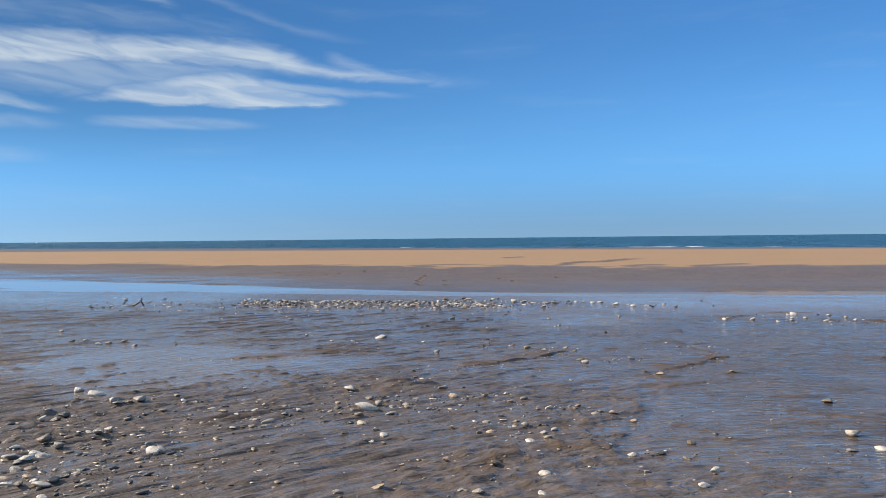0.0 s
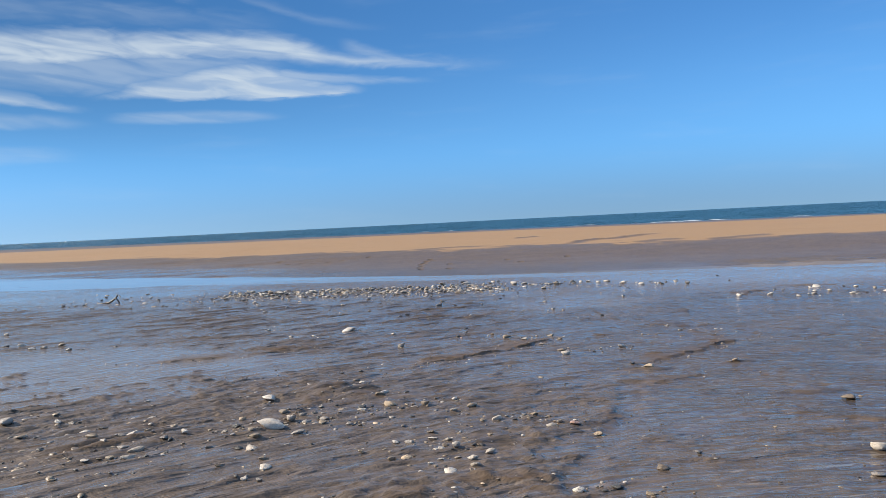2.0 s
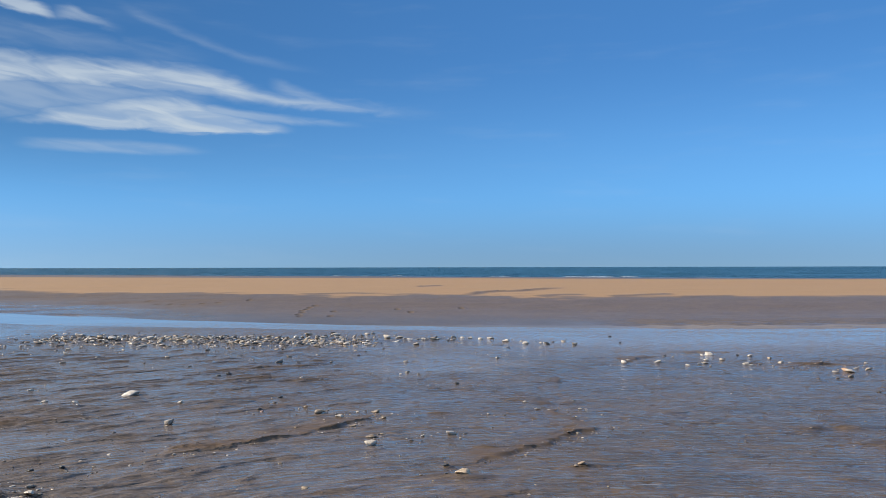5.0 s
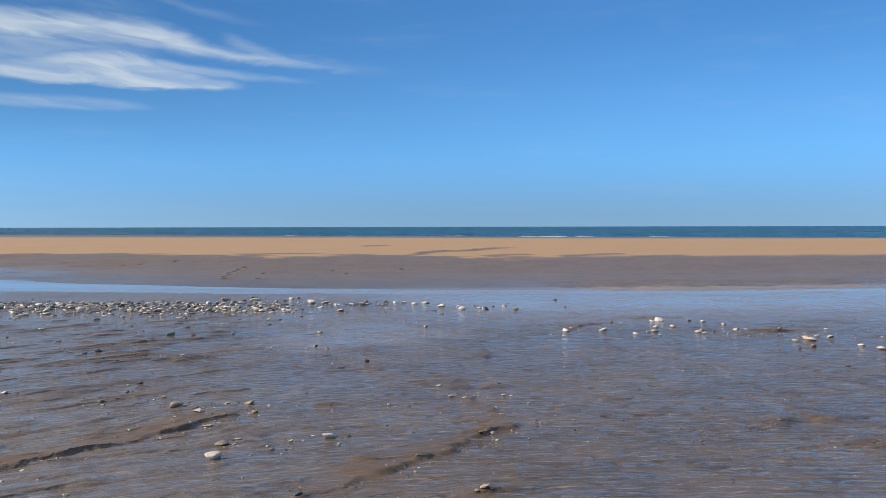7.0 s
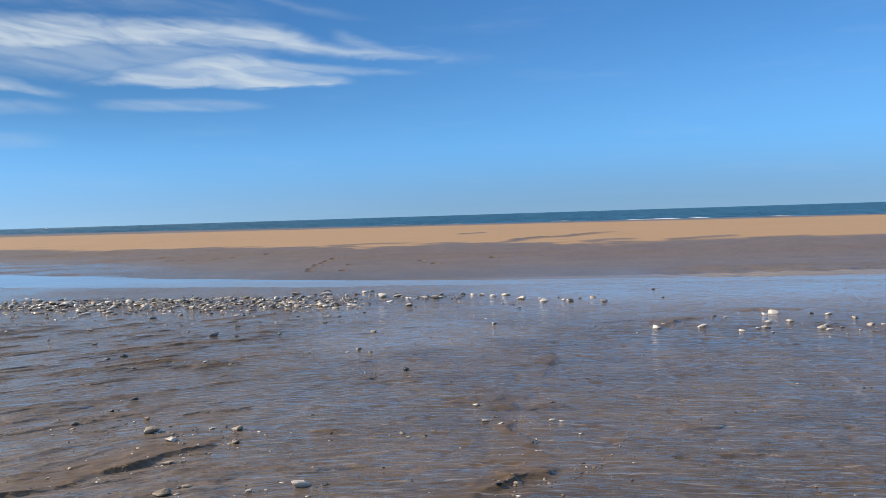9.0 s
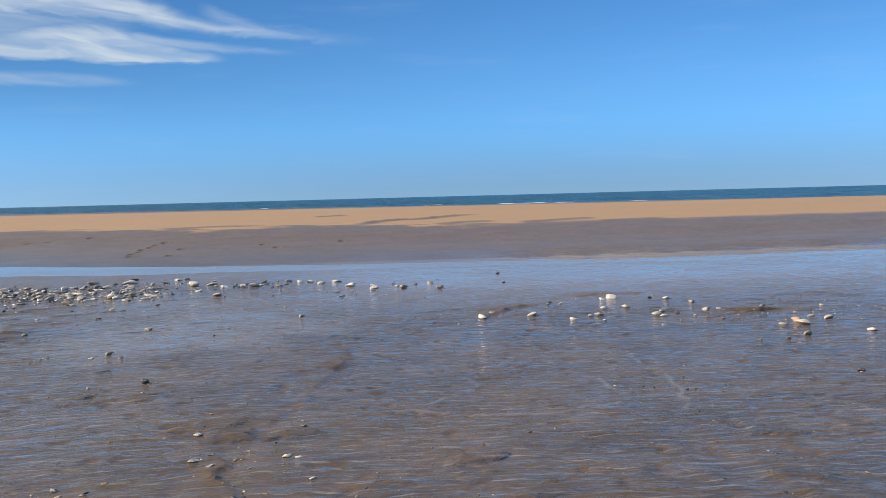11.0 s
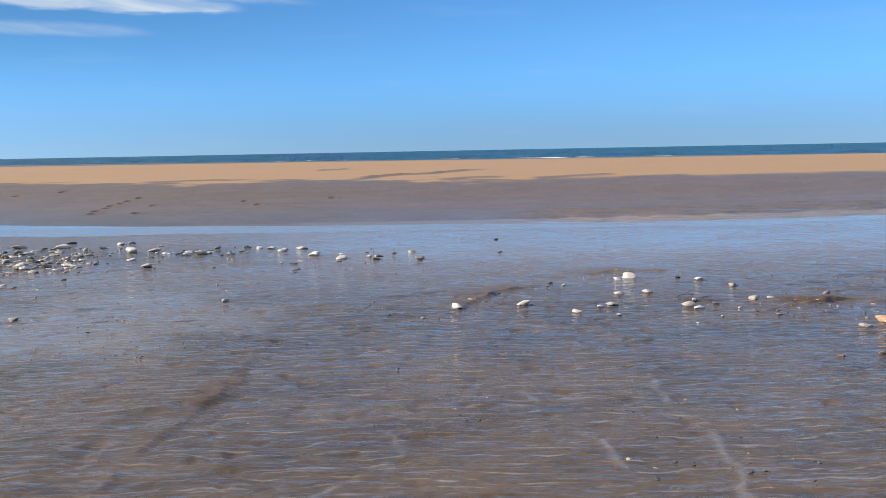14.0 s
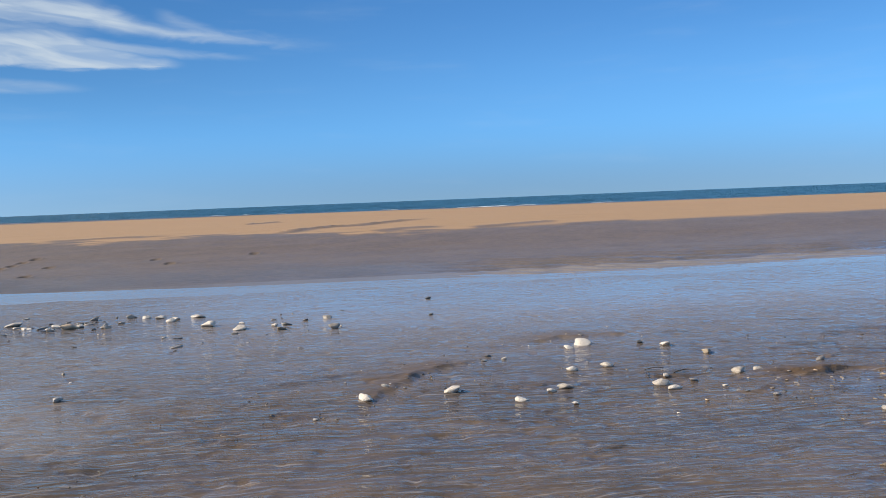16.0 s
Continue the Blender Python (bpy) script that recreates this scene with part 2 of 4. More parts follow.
    glints_and_trails = g.math("MULTIPLY", g.math("MULTIPLY", g.ramp(lines, 0.25, 0.95), film), g.ramp(g.noise(g.scaled(along, (3.0, 9.0, 1.0)), 1.0, 3.0, 0.6), 0.34, 0.66, 0.12, 0.50))
    glints_and_trails = g.math("MULTIPLY", glints_and_trails, g.math("MULTIPLY_ADD", attribute(g, "silty"), -0.45, g.math("MULTIPLY_ADD", calm, -0.6, 1.0)))
    glints_and_trails = g.math("MAXIMUM", glints_and_trails, g.math("MULTIPLY", attribute(g, "trail"), 0.28))
    colour = g.mix(g.math("MULTIPLY", g.math("SUBTRACT", 1.0, dry), glints_and_trails), colour, (0.36, 0.330, 0.315))
    lumps = g.noise(g.scaled(place, (7.0, 13.0, 1.0)), 1.0, 4.0, 0.6, 0.3)
    water_top = g.bump(waves, 0.0050, 1.0, g.bump(g.math("MULTIPLY", breeze, chop), 0.023, 1.0))
    rough_top = g.math("MULTIPLY", g.math("MULTIPLY_ADD", waves, 0.2, lumps), g.math("MULTIPLY", g.math("MULTIPLY_ADD", calm, -0.5, 1.0), g.math("MULTIPLY_ADD", cover, -0.55, 1.0)))
    sand_top = g.bump(grain, 0.002, 0.5, g.bump(rough_top, 0.034, 1.0))
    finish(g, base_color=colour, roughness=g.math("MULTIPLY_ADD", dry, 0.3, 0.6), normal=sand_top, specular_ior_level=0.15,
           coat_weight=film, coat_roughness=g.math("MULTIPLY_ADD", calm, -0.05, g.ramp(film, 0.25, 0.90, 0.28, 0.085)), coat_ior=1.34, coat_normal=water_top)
    return m


def water_material(name, colour, scale, height, rough, gloss=0.5):
    m, g = material(name)
    place = g.node("ShaderNodeTexCoord").outputs["Object"]
    small = g.noise(g.scaled(place, scale), 1.0, 4.0, 0.6, 0.3)
    broad = g.noise(g.scaled(place, tuple(v * 0.17 for v in scale)), 1.0, 2.0, 0.5)
    gust = g.ramp(g.noise(g.scaled(place, (0.05, 0.35, 1.0)), 1.0, 3.0, 0.5), 0.40, 0.60, 0.25, 3.0)
    tone = g.mix(broad, tuple(v * 0.8 for v in colour), tuple(v * 1.2 for v in colour))
    finish(g, base_color=tone, roughness=rough, ior=1.33, specular_ior_level=gloss, normal=g.bump(g.math("MULTIPLY", gust, g.math("MULTIPLY_ADD", broad, 1.5, small)), height, 1.0))
    return m


def stone_material(name, dark, light, vein):
    m, g = material(name)
    place = g.node("ShaderNodeTexCoord").outputs["Object"]
    seed = g.node("ShaderNodeObjectInfo").outputs["Random"]
    island = g.node("ShaderNodeNewGeometry").outputs["Random Per Island"]
    pick = g.math("FRACT", g.math("ADD", seed, island))
    shifted = g.node("ShaderNodeVectorMath", operation="ADD", inputs={0: place, 1: g.node("ShaderNodeCombineXYZ", inputs={0: g.math("MULTIPLY", pick, 13.0)}).outputs[0]}).outputs[0]
    mottled = g.noise(shifted, 14.0, 5.0, 0.65)
    colour = g.mix(g.ramp(g.math("MULTIPLY_ADD", mottled, 0.6, g.math("MULTIPLY", pick, 0.4)), 0.15, 0.65), dark, light)
    colour = g.mix(g.ramp(g.noise(shifted, 38.0, 3.0, 0.7), 0.52, 0.66, 0.0, 0.75), colour, vein)
    finish(g, base_color=colour, roughness=g.ramp(mottled, 0.3, 0.7, 0.28, 0.60), normal=g.bump(g.noise(shifted, 60.0, 4.0, 0.6), 0.004, 0.7))
    return m


def plain_material(name, colour, rough, scale=20.0, metal=0.0):
    m, g = material(name)
    place = g.node("ShaderNodeTexCoord").outputs["Object"]
    n = g.noise(place, scale, 4.0, 0.6)
    finish(g, base_color=g.mix(n, tuple(v * 0.75 for v in colour), tuple(min(1.0, v * 1.2) for v in colour)), roughness=rough, metallic=metal, normal=g.bump(n, 0.01, 0.4))
    return m


SAND = beach_material()
STREAM = water_material("stream_water", (0.225, 0.19, 0.165), (2.6, 7.0, 1.0), 0.0022, 0.05, 0.8)
SEA = water_material("sea_water", (0.020, 0.080, 0.118), (0.22, 0.7, 1.0), 0.55, 0.3, 0.25)
FOAM = plain_material("sea_foam", (0.82, 0.84, 0.85), 0.9, 3.0)
STONES = {
    "p": stone_material("pale_limestone", (0.20, 0.160, 0.120), (0.66, 0.585, 0.49), (0.13, 0.10, 0.075)),
    "g": stone_material("grey_stone", (0.13, 0.113, 0.098), (0.33, 0.29, 0.25), (0.085, 0.075, 0.068)),
    "b": stone_material("brown_stone", (0.13, 0.095, 0.065), (0.30, 0.23, 0.155), (0.08, 0.06, 0.045)),
    "t": stone_material("tan_sandstone", (0.34, 0.24, 0.15), (0.55, 0.42, 0.28), (0.25, 0.16, 0.09)),
    "r": stone_material("reddish_stone", (0.26, 0.15, 0.11), (0.48, 0.30, 0.22), (0.16, 0.09, 0.07)),
    "d": stone_material("dark_flint", (0.018, 0.018, 0.018), (0.075, 0.07, 0.062), (0.14, 0.13, 0.115)),
    "o": stone_material("orange_brick_stone", (0.31, 0.175, 0.095), (0.50, 0.31, 0.185), (0.22, 0.13, 0.08)),
}
WOOD = plain_material("wet_driftwood", (0.055, 0.042, 0.033), 0.45, 30.0)
HULL = plain_material("white_boat_paint", (0.80, 0.80, 0.78), 0.35, 1.0)
GLASS_DARK = plain_material("dark_cabin_glass", (0.03, 0.035, 0.04), 0.1, 1.0)

# ---------------------------------------------------------------- shape of the beach
def sp(a, w):
    """A soft ramp: 0 below zero, a above, blended over about w."""
    return w * np.logaddexp(0.0, a / w)


def hash01(i, j, seed):
    n = (i.astype(np.int64) * 374761393 + j.astype(np.int64) * 668265263 + seed * 974711) & 0xFFFFFFFF
    n = ((n ^ (n >> 13)) * 1274126177) & 0xFFFFFFFF
    n = ((n ^ (n >> 16)) * 2246822519) & 0xFFFFFFFF
    return ((n ^ (n >> 15)) & 0xFFFF) / 65535.0


def vnoise(x, y, seed):
    """Smooth value noise, 0 to 1."""
    i, j = np.floor(x), np.floor(y)
    u, v = x - i, y - j
    u, v = u * u * u * (u * (u * 6 - 15) + 10), v * v * v * (v * (v * 6 - 15) + 10)
    a, b = hash01(i, j, seed), hash01(i + 1, j, seed)
    c, d = hash01(i, j + 1, seed), hash01(i + 1, j + 1, seed)
    return (a + (b - a) * u) * (1 - v) + (c + (d - c) * u) * v


def fbm(x, y, seed, octaves=3):
    out, amp, total = 0.0, 1.0, 0.0
    for k in range(octaves):
        out = out + amp * vnoise(x * 2.03**k + 17.3 * k, y * 2.03**k - 9.1 * k, seed + k)
        total += amp
        amp *= 0.5
    return out / total


def step01(a, b, v):
    t = np.clip((v - a) / (b - a), 0, 1)
    return t * t * (3 - 2 * t)


def eased_x(x):
    """x with both far ends levelled out."""
    return 13 - sp(13 - (-45 + sp(x + 45, 6)), 2.5)


def water_level(x):
    return -0.562 - 0.0138 * eased_x(x)


def far_edge(x):
    return 27.9 + 0.42 * sp(-(x + 1), 4)


def dry_edge(x):
    return 37.6 - 0.15 * x + 0.2 * sp(-x, 5) + 0.09 * sp(x - 8, 2)


def big_form(x, y):
    """The beach without its small relief: the flat, the stream bed, the bar and the sea bed."""
    def at(yy):
        xs, w = eased_x(x), water_level(x)
        yn = np.clip(yy, -35, 26.5)
        near = -0.0154 * xs - 0.0353 * yn + 0.00052 * yn * yn
        e, b = far_edge(x), dry_edge(x)
        c, s = 82 - 0.35 * np.clip(x, -150, 120), 150 - 0.6 * np.clip(x, -200, 120)
        zb = 0.05 + 0.3 * (w + 0.56)
        knots = [(26.5 + 0 * x, near), (e - 1.5, w - 0.06), (e, w + 0.028), (e + 0.42 * (b - e), w + 0.15), (b, zb), (b + 9, zb + 0.09), (c, 0.17 + 0 * x), (s, -0.5 + 0 * x), (s + 60, -1.6 + 0 * x), (6000 + 0 * x, -30 + 0 * x)]
        out = near
        for (y0, z0), (y1, z1) in zip(knots, knots[1:]):
            y1 = np.maximum(y1, y0 + 0.3)
            out = np.where(yy > y0, z0 + (z1 - z0) * np.clip((yy - y0) / (y1 - y0), 0, 1), out)
        return out
    wide = 0.1 + 1.2 * step01(22, 30, y)
    return sum(k * at(y + o * wide) for k, o in ((0.3, 0), (0.22, 0.6), (0.22, -0.6), (0.13, 1.2), (0.13, -1.2)))


def mound(x, y):
    """The low shingle bank along the stream."""
    along = step01(-9.5, -5.0, x) * (1 - step01(2.0, 7.5, x))
    return 0.035 * along * np.exp(-(((y - 22.3) / 1.4) ** 2))


RILLS = [
    # points along a small scarp, its height and the width of the sandy back behind it
    ([(-0.4, 9.7), (0.30, 10.28), (0.69, 10.60), (1.27, 11.11), (1.69, 11.57), (1.96, 11.95), (2.14, 12.40)], 0.024, 0.38),
    ([(0.10, 4.3), (0.31, 4.89), (0.36, 5.36), (0.63, 5.68), (0.96, 5.86), (1.67, 5.96)], 0.016, 0.16),
    ([(1.35, 5.9), (1.69, 6.5), (1.87, 6.97), (2.10, 7.42), (2.20, 7.97), (2.62, 8.55), (3.2, 9.03), (3.88, 10.31)], 0.010, 0.30),
    ([(2.4, 9.5), (2.93, 9.92), (3.28, 10.24), (3.71, 10.65), (4.14, 11.08), (4.6, 11.40)], 0.030, 0.26),
    ([(4.5, 11.35), (4.34, 11.9), (4.24, 12.43), (4.1, 12.8)], 0.020, 0.25),
    ([(-1.15, 6.9), (-0.69, 7.58), (-0.60, 8.0), (-0.50, 8.6), (-0.34, 9.4)], 0.015, 0.30),
    ([(3.9, 12.3), (4.26, 12.94), (4.59, 13.74), (4.97, 15.24), (5.21, 17.41)], 0.011, 0.50),
    ([(6.6, 17.3), (7.06, 18.03), (7.55, 18.65), (8.08, 18.92)], 0.022, 0.40),
    ([(9.6, 16.9), (10.3, 17.35), (10.9, 17.45), (11.6, 17.3)], 0.022, 0.40),
    ([(8.3, 19.5), (9.2, 19.75), (10.0, 19.6)], 0.022, 0.35),
    ([(-3.6, 10.6), (-2.2, 11.2), (-1.0, 12.3)], 0.018, 0.45),
    ([(-0.6, 15.0), (0.2, 15.4), (0.93, 15.5), (2.0, 16.2)], 0.015, 0.40),
    ([(-1.2, 15.9), (0.0, 16.75), (1.4, 17.4)], 0.014, 0.40),
    ([(-0.2, 12.2), (0.93, 12.8), (1.7, 13.6)], 0.012, 0.40),
    ([(-2.4, 6.3), (-1.9, 6.9), (-1.5, 7.4)], 0.016, 0.30),
]


TROUGHS = [
    # smooth shallow channels where the water runs off, their width and depth
    ([(2.5, 8.8), (2.41, 8.57), (2.14, 7.48), (1.78, 6.64), (1.53, 6.07), (1.45, 5.2)], 0.11, 0.014),
    ([(5.75, 15.73), (5.06, 15.03), (4.54, 14.61), (4.45, 14.09), (4.39, 13.51), (4.28, 13.08), (4.1, 12.4)], 0.16, 0.016),
    ([(7.06, 18.0), (6.98, 17.76), (6.61, 16.88), (6.33, 16.04), (6.0, 15.2)], 0.14, 0.014),
    ([(2.14, 12.45), (2.35, 12.9), (2.42, 13.6), (2.7, 14.6)], 0.12, 0.012),
    ([(-0.30, 9.5), (0.0, 10.1), (0.3, 11.2)], 0.12, 0.012),
    ([(6.95, 12.6), (7.0, 11.5), (6.75, 10.9)], 0.12, 0.014),
]
TRACKS = [
    # thin winding trails left in the soft sand
    [(6.80, 15.48), (6.82, 14.86), (6.89, 14.46), (7.01, 14.09), (7.02, 13.4)],
    [(7.71, 15.06), (7.62, 14.34), (7.65, 13.99), (7.55, 13.7), (7.48, 13.5), (7.28, 13.02)],
    [(5.66, 14.78), (5.87, 14.59), (5.95, 14.17), (5.93, 13.84), (5.86, 13.58), (5.75, 13.21), (5.80, 12.87)],
    [(5.3, 13.35), (5.75, 13.21), (6.3, 13.1), (6.9, 13.3)],
    [(5.5, 13.5), (5.9, 13.9), (6.05, 14.3)],
]
MOUNDS = [
    # low humps of ochre sand clear of the water: x, y, half length, half width, height
    (6.75, 11.28, 0.26, 0.11, 0.020), (7.20, 11.30, 0.20, 0.12, 0.018), (6.98, 10.50, 0.34, 0.20, 0.022), (7.5, 10.45, 0.40, 0.16, 0.020), (6.10, 10.15, 0.22, 0.10, 0.014),
    (2.85, 9.45, 0.25, 0.10, 0.016), (3.86, 9.75, 0.15, 0.09, 0.015), (10.5, 17.5, 0.55, 0.22, 0.010), (8.1, 17.75, 0.30, 0.10, 0.012), (9.3, 17.85, 0.35, 0.14, 0.014),
    (0.95, 15.2, 0.28, 0.10, 0.018), (-0.45, 8.75, 0.45, 0.35, 0.026), (1.0, 7.0, 0.40, 0.30, 0.012), (2.3, 11.0, 0.20, 0.10, 0.014), (4.55, 13.0, 0.3, 0.15, 0.010),
    (5.6, 12.3, 0.25, 0.12, 0.010), (5.1, 12.0, 0.30, 0.14, 0.012), (3.0, 8.3, 0.3, 0.12, 0.010), (3.9, 8.1, 0.3, 0.12, 0.012), (-1.9, 12.6, 0.5, 0.15, 0.016), (-3.3, 13.4, 0.5, 0.16, 0.016),
]


STEPS = [
    # low broken steps in the sand of the bar
    ([(5.6, 37.5), (6.12, 38.1), (6.87, 39.7), (7.9, 40.9), (9.0, 41.4), (11.0, 43.5), (13.2, 46.8)], 0.085, 0.9),
    ([(3.9, 49.6), (4.34, 49.8), (5.39, 51.2), (5.9, 51.6)], 0.075, 0.7),
    ([(9.0, 36.6), (9.24, 36.74), (10.71, 37.36), (11.6, 37.3)], 0.035, 0.6),
    ([(12.2, 36.3), (12.83, 36.46), (15.12, 37.47), (15.9, 37.2)], 0.045, 0.7),
    ([(15.0, 35.6), (15.76, 35.89), (17.48, 36.26), (18.4, 36.2)], 0.035, 0.7),
    ([(-2.2, 39.6), (-0.8, 39.2), (0.9, 39.5), (2.4, 38.9)], 0.030, 0.8),
]


def rill_form(x, y, scarps=None, soft=0.024):
    """Scarps cut by running water: a raised back on one side that drops to a runnel on the other."""
    total = np.zeros_like(x)
    for pts, high, wide in RILLS if scarps is None else scarps:
        p = np.array(pts)
        box = (x > p[:, 0].min() - 1.6) & (x < p[:, 0].max() + 1.6) & (y > p[:, 1].min() - 1.6) & (y < p[:, 1].max() + 1.6)
        if not box.any():
            continue
        bx, by = x[box], y[box]
        bx = bx + 0.16 * (fbm(bx * 3.1, by * 3.1, 71) - 0.5) + 0.15 * (fbm(bx * 6.5, by * 6.5, 73, 3) - 0.5)
        by = by + 0.18 * (fbm(bx * 3.1, by * 3.1, 72) - 0.5) + 0.15 * (fbm(bx * 6.5, by * 6.5, 74, 3) - 0.5)
        best, side, where = np.full(bx.shape, 1e9), np.zeros(bx.shape), np.zeros(bx.shape)
        for n, ((x0, y0), (x1, y1)) in enumerate(zip(pts, pts[1:])):
            dx, dy = x1 - x0, y1 - y0
            u = np.clip(((bx - x0) * dx + (by - y0) * dy) / (dx * dx + dy * dy), 0, 1)
            px, py = bx - x0 - u * dx, by - y0 - u * dy
            d = np.hypot(px, py)
            near = d < best
            best = np.where(near, d, best)
            side = np.where(near, np.sign(dx * py - dy * px), side)
            where = np.where(near, (n + u) / (len(pts) - 1), where)
        fade = step01(0.0, 0.3, where) * (1 - step01(0.8, 1.0, where)) * (0.55 + 0.6 * step01(0.30, 0.70, fbm(bx * 2.6, by * 2.6, 75, 3)))
        s = best * side
        cut = step01(-soft, soft, s)
        form = cut * np.exp(-np.clip(s, 0, 9) / wide) - 0.30 * (1 - cut) * np.exp(-((np.clip(-s, 0, 9) / (0.35 * wide)) ** 2))
        total[box] += high * fade * form * np.exp(-((best / 1.1) ** 2))
    return total


PRINTS = [
    # a trail of old footprints across the wet slope
    (-0.99, 30.8), (-1.11, 31.45), (-1.05, 32.15), (-1.13, 32.8), (-1.01, 33.3), (-0.96, 33.9), (-0.80, 34.5), (0.10, 32.6), (0.12, 30.8), (2.6, 33.2),
    (-8.3, 37.0), (-7.6, 35.9), (-8.1, 38.0), (-7.0, 35.8), (-6.4, 35.7), (-5.7, 35.85), (-5.1, 36.1), (-3.9, 36.8), (3.1, 32.3), (5.2, 33.4),
]


DIMPLES = [
    # a bird's track in the soft sand
    (5.00, 14.92), (4.95, 14.60), (5.00, 14.41), (5.14, 14.09), (5.16, 13.73), (5.22, 13.53), (4.96, 14.04), (5.05, 13.49), (5.40, 13.30), (5.75, 13.14), (5.87, 12.82), (5.25, 13.31),
]


def print_form(x, y):
    total = np.zeros_like(x)
    for n, (px, py) in enumerate(PRINTS):
        box = (np.abs(x - px) < 0.6) & (np.abs(y - py) < 0.8)
        if box.any():
            u, v = (x[box] - px) / 0.12, (y[box] - py) / 0.16
            r = u * u + v * v
            total[box] += 0.012 * np.exp(-((np.sqrt(r) - 1.4) ** 2) * 4) - 0.055 * np.exp(-r * r)
    for px, py in DIMPLES:
        box = (np.abs(x - px) < 0.2) & (np.abs(y - py) < 0.2)
        if box.any():
            r = ((x[box] - px) / 0.028) ** 2 + ((y[box] - py) / 0.036) ** 2
            total[box] += 0.003 * np.exp(-((np.sqrt(r) - 1.5) ** 2) * 4) - 0.012 * np.exp(-r)
    return total


def flow_line(x, y):
    """Distance along the running water: its wavelets lie square across it, oblique on one side of the flat."""
    return y + 0.1 * x + 1.0 * sp(1.0 - x, 1.2)


def ripple_zone(x, y):
    return step01(8, 12.5, x) * step01(26.2, 27.4, y) * (1 - step01(29.0, 31.0, y))


def ripple_wave(x, y):
    return np.sin(2 * math.pi * (1.55 * y + 0.55 * x + 1.8 * fbm(x * 0.5, y * 0.5, 27) + 0.5 * vnoise(x * 2.1, y * 1.4, 46)))


def along_line(x, y, pts, reach):
    """Distance from a broken line, and the mask of the places within reach of it."""
    p = np.array(pts)
    box = (x > p[:, 0].min() - reach) & (x < p[:, 0].max() + reach) & (y > p[:, 1].min() - reach) & (y < p[:, 1].max() + reach)
    bx, by = x[box], y[box]
    best, where = np.full(bx.shape, 1e9), np.zeros(bx.shape)
    for n, ((x0, y0), (x1, y1)) in enumerate(zip(pts, pts[1:])):
        dx, dy = x1 - x0, y1 - y0
        u = np.clip(((bx - x0) * dx + (by - y0) * dy) / (dx * dx + dy * dy), 0, 1)
        d = np.hypot(bx - x0 - u * dx, by - y0 - u * dy)
        where = np.where(d < best, (n + u) / (len(pts) - 1), where)
        best = np.minimum(best, d)
    return box, best, where


def trough_form(x, y):
    """How far a place lies inside a runoff channel (0 to 1), and its depth."""
    inside, depth = np.zeros_like(x), np.zeros_like(x)
    for pts, wide, deep in TROUGHS:
        wx, wy = x + 0.16 * (fbm(x * 2.2, y * 2.2, 81) - 0.5), y + 0.16 * (fbm(x * 2.2, y * 2.2, 82) - 0.5)
        box, d, u = along_line(wx, wy, pts, 0.6)
        k = np.exp(-((d / wide) ** 4)) * step01(0.0, 0.12, u) * (1 - step01(0.85, 1.0, u))
        inside[box] = np.maximum(inside[box], k)
        depth[box] = np.maximum(depth[box], deep * k)
    return inside, depth


def track_form(x, y):
    """Narrow raised trails, broken here and there (0 to 1)."""
    total = np.zeros_like(x)
    for pts in TRACKS:
        wx, wy = x + 0.12 * (fbm(x * 5, y * 5, 83, 2) - 0.5), y + 0.12 * (fbm(x * 5, y * 5, 84, 2) - 0.5)
        box, d, u = along_line(wx, wy, pts, 0.25)
        gap = step01(0.35, 0.60, vnoise(x[box] * 3.1, y[box] * 3.1, 85))
        total[box] = np.maximum(total[box], gap * np.exp(-((d / 0.018) ** 2)))
    return total


def side_pool(x, y):
    """A shallow still pool beside the stony patch (0 to 1)."""
    r = np.hypot((x + 3.7) / 2.7, (y - 10.3) / 2.1) + 0.9 * (fbm(x * 0.8, y * 1.3, 35) - 0.5)
    return 1 - step01(0.65, 1.1, r)


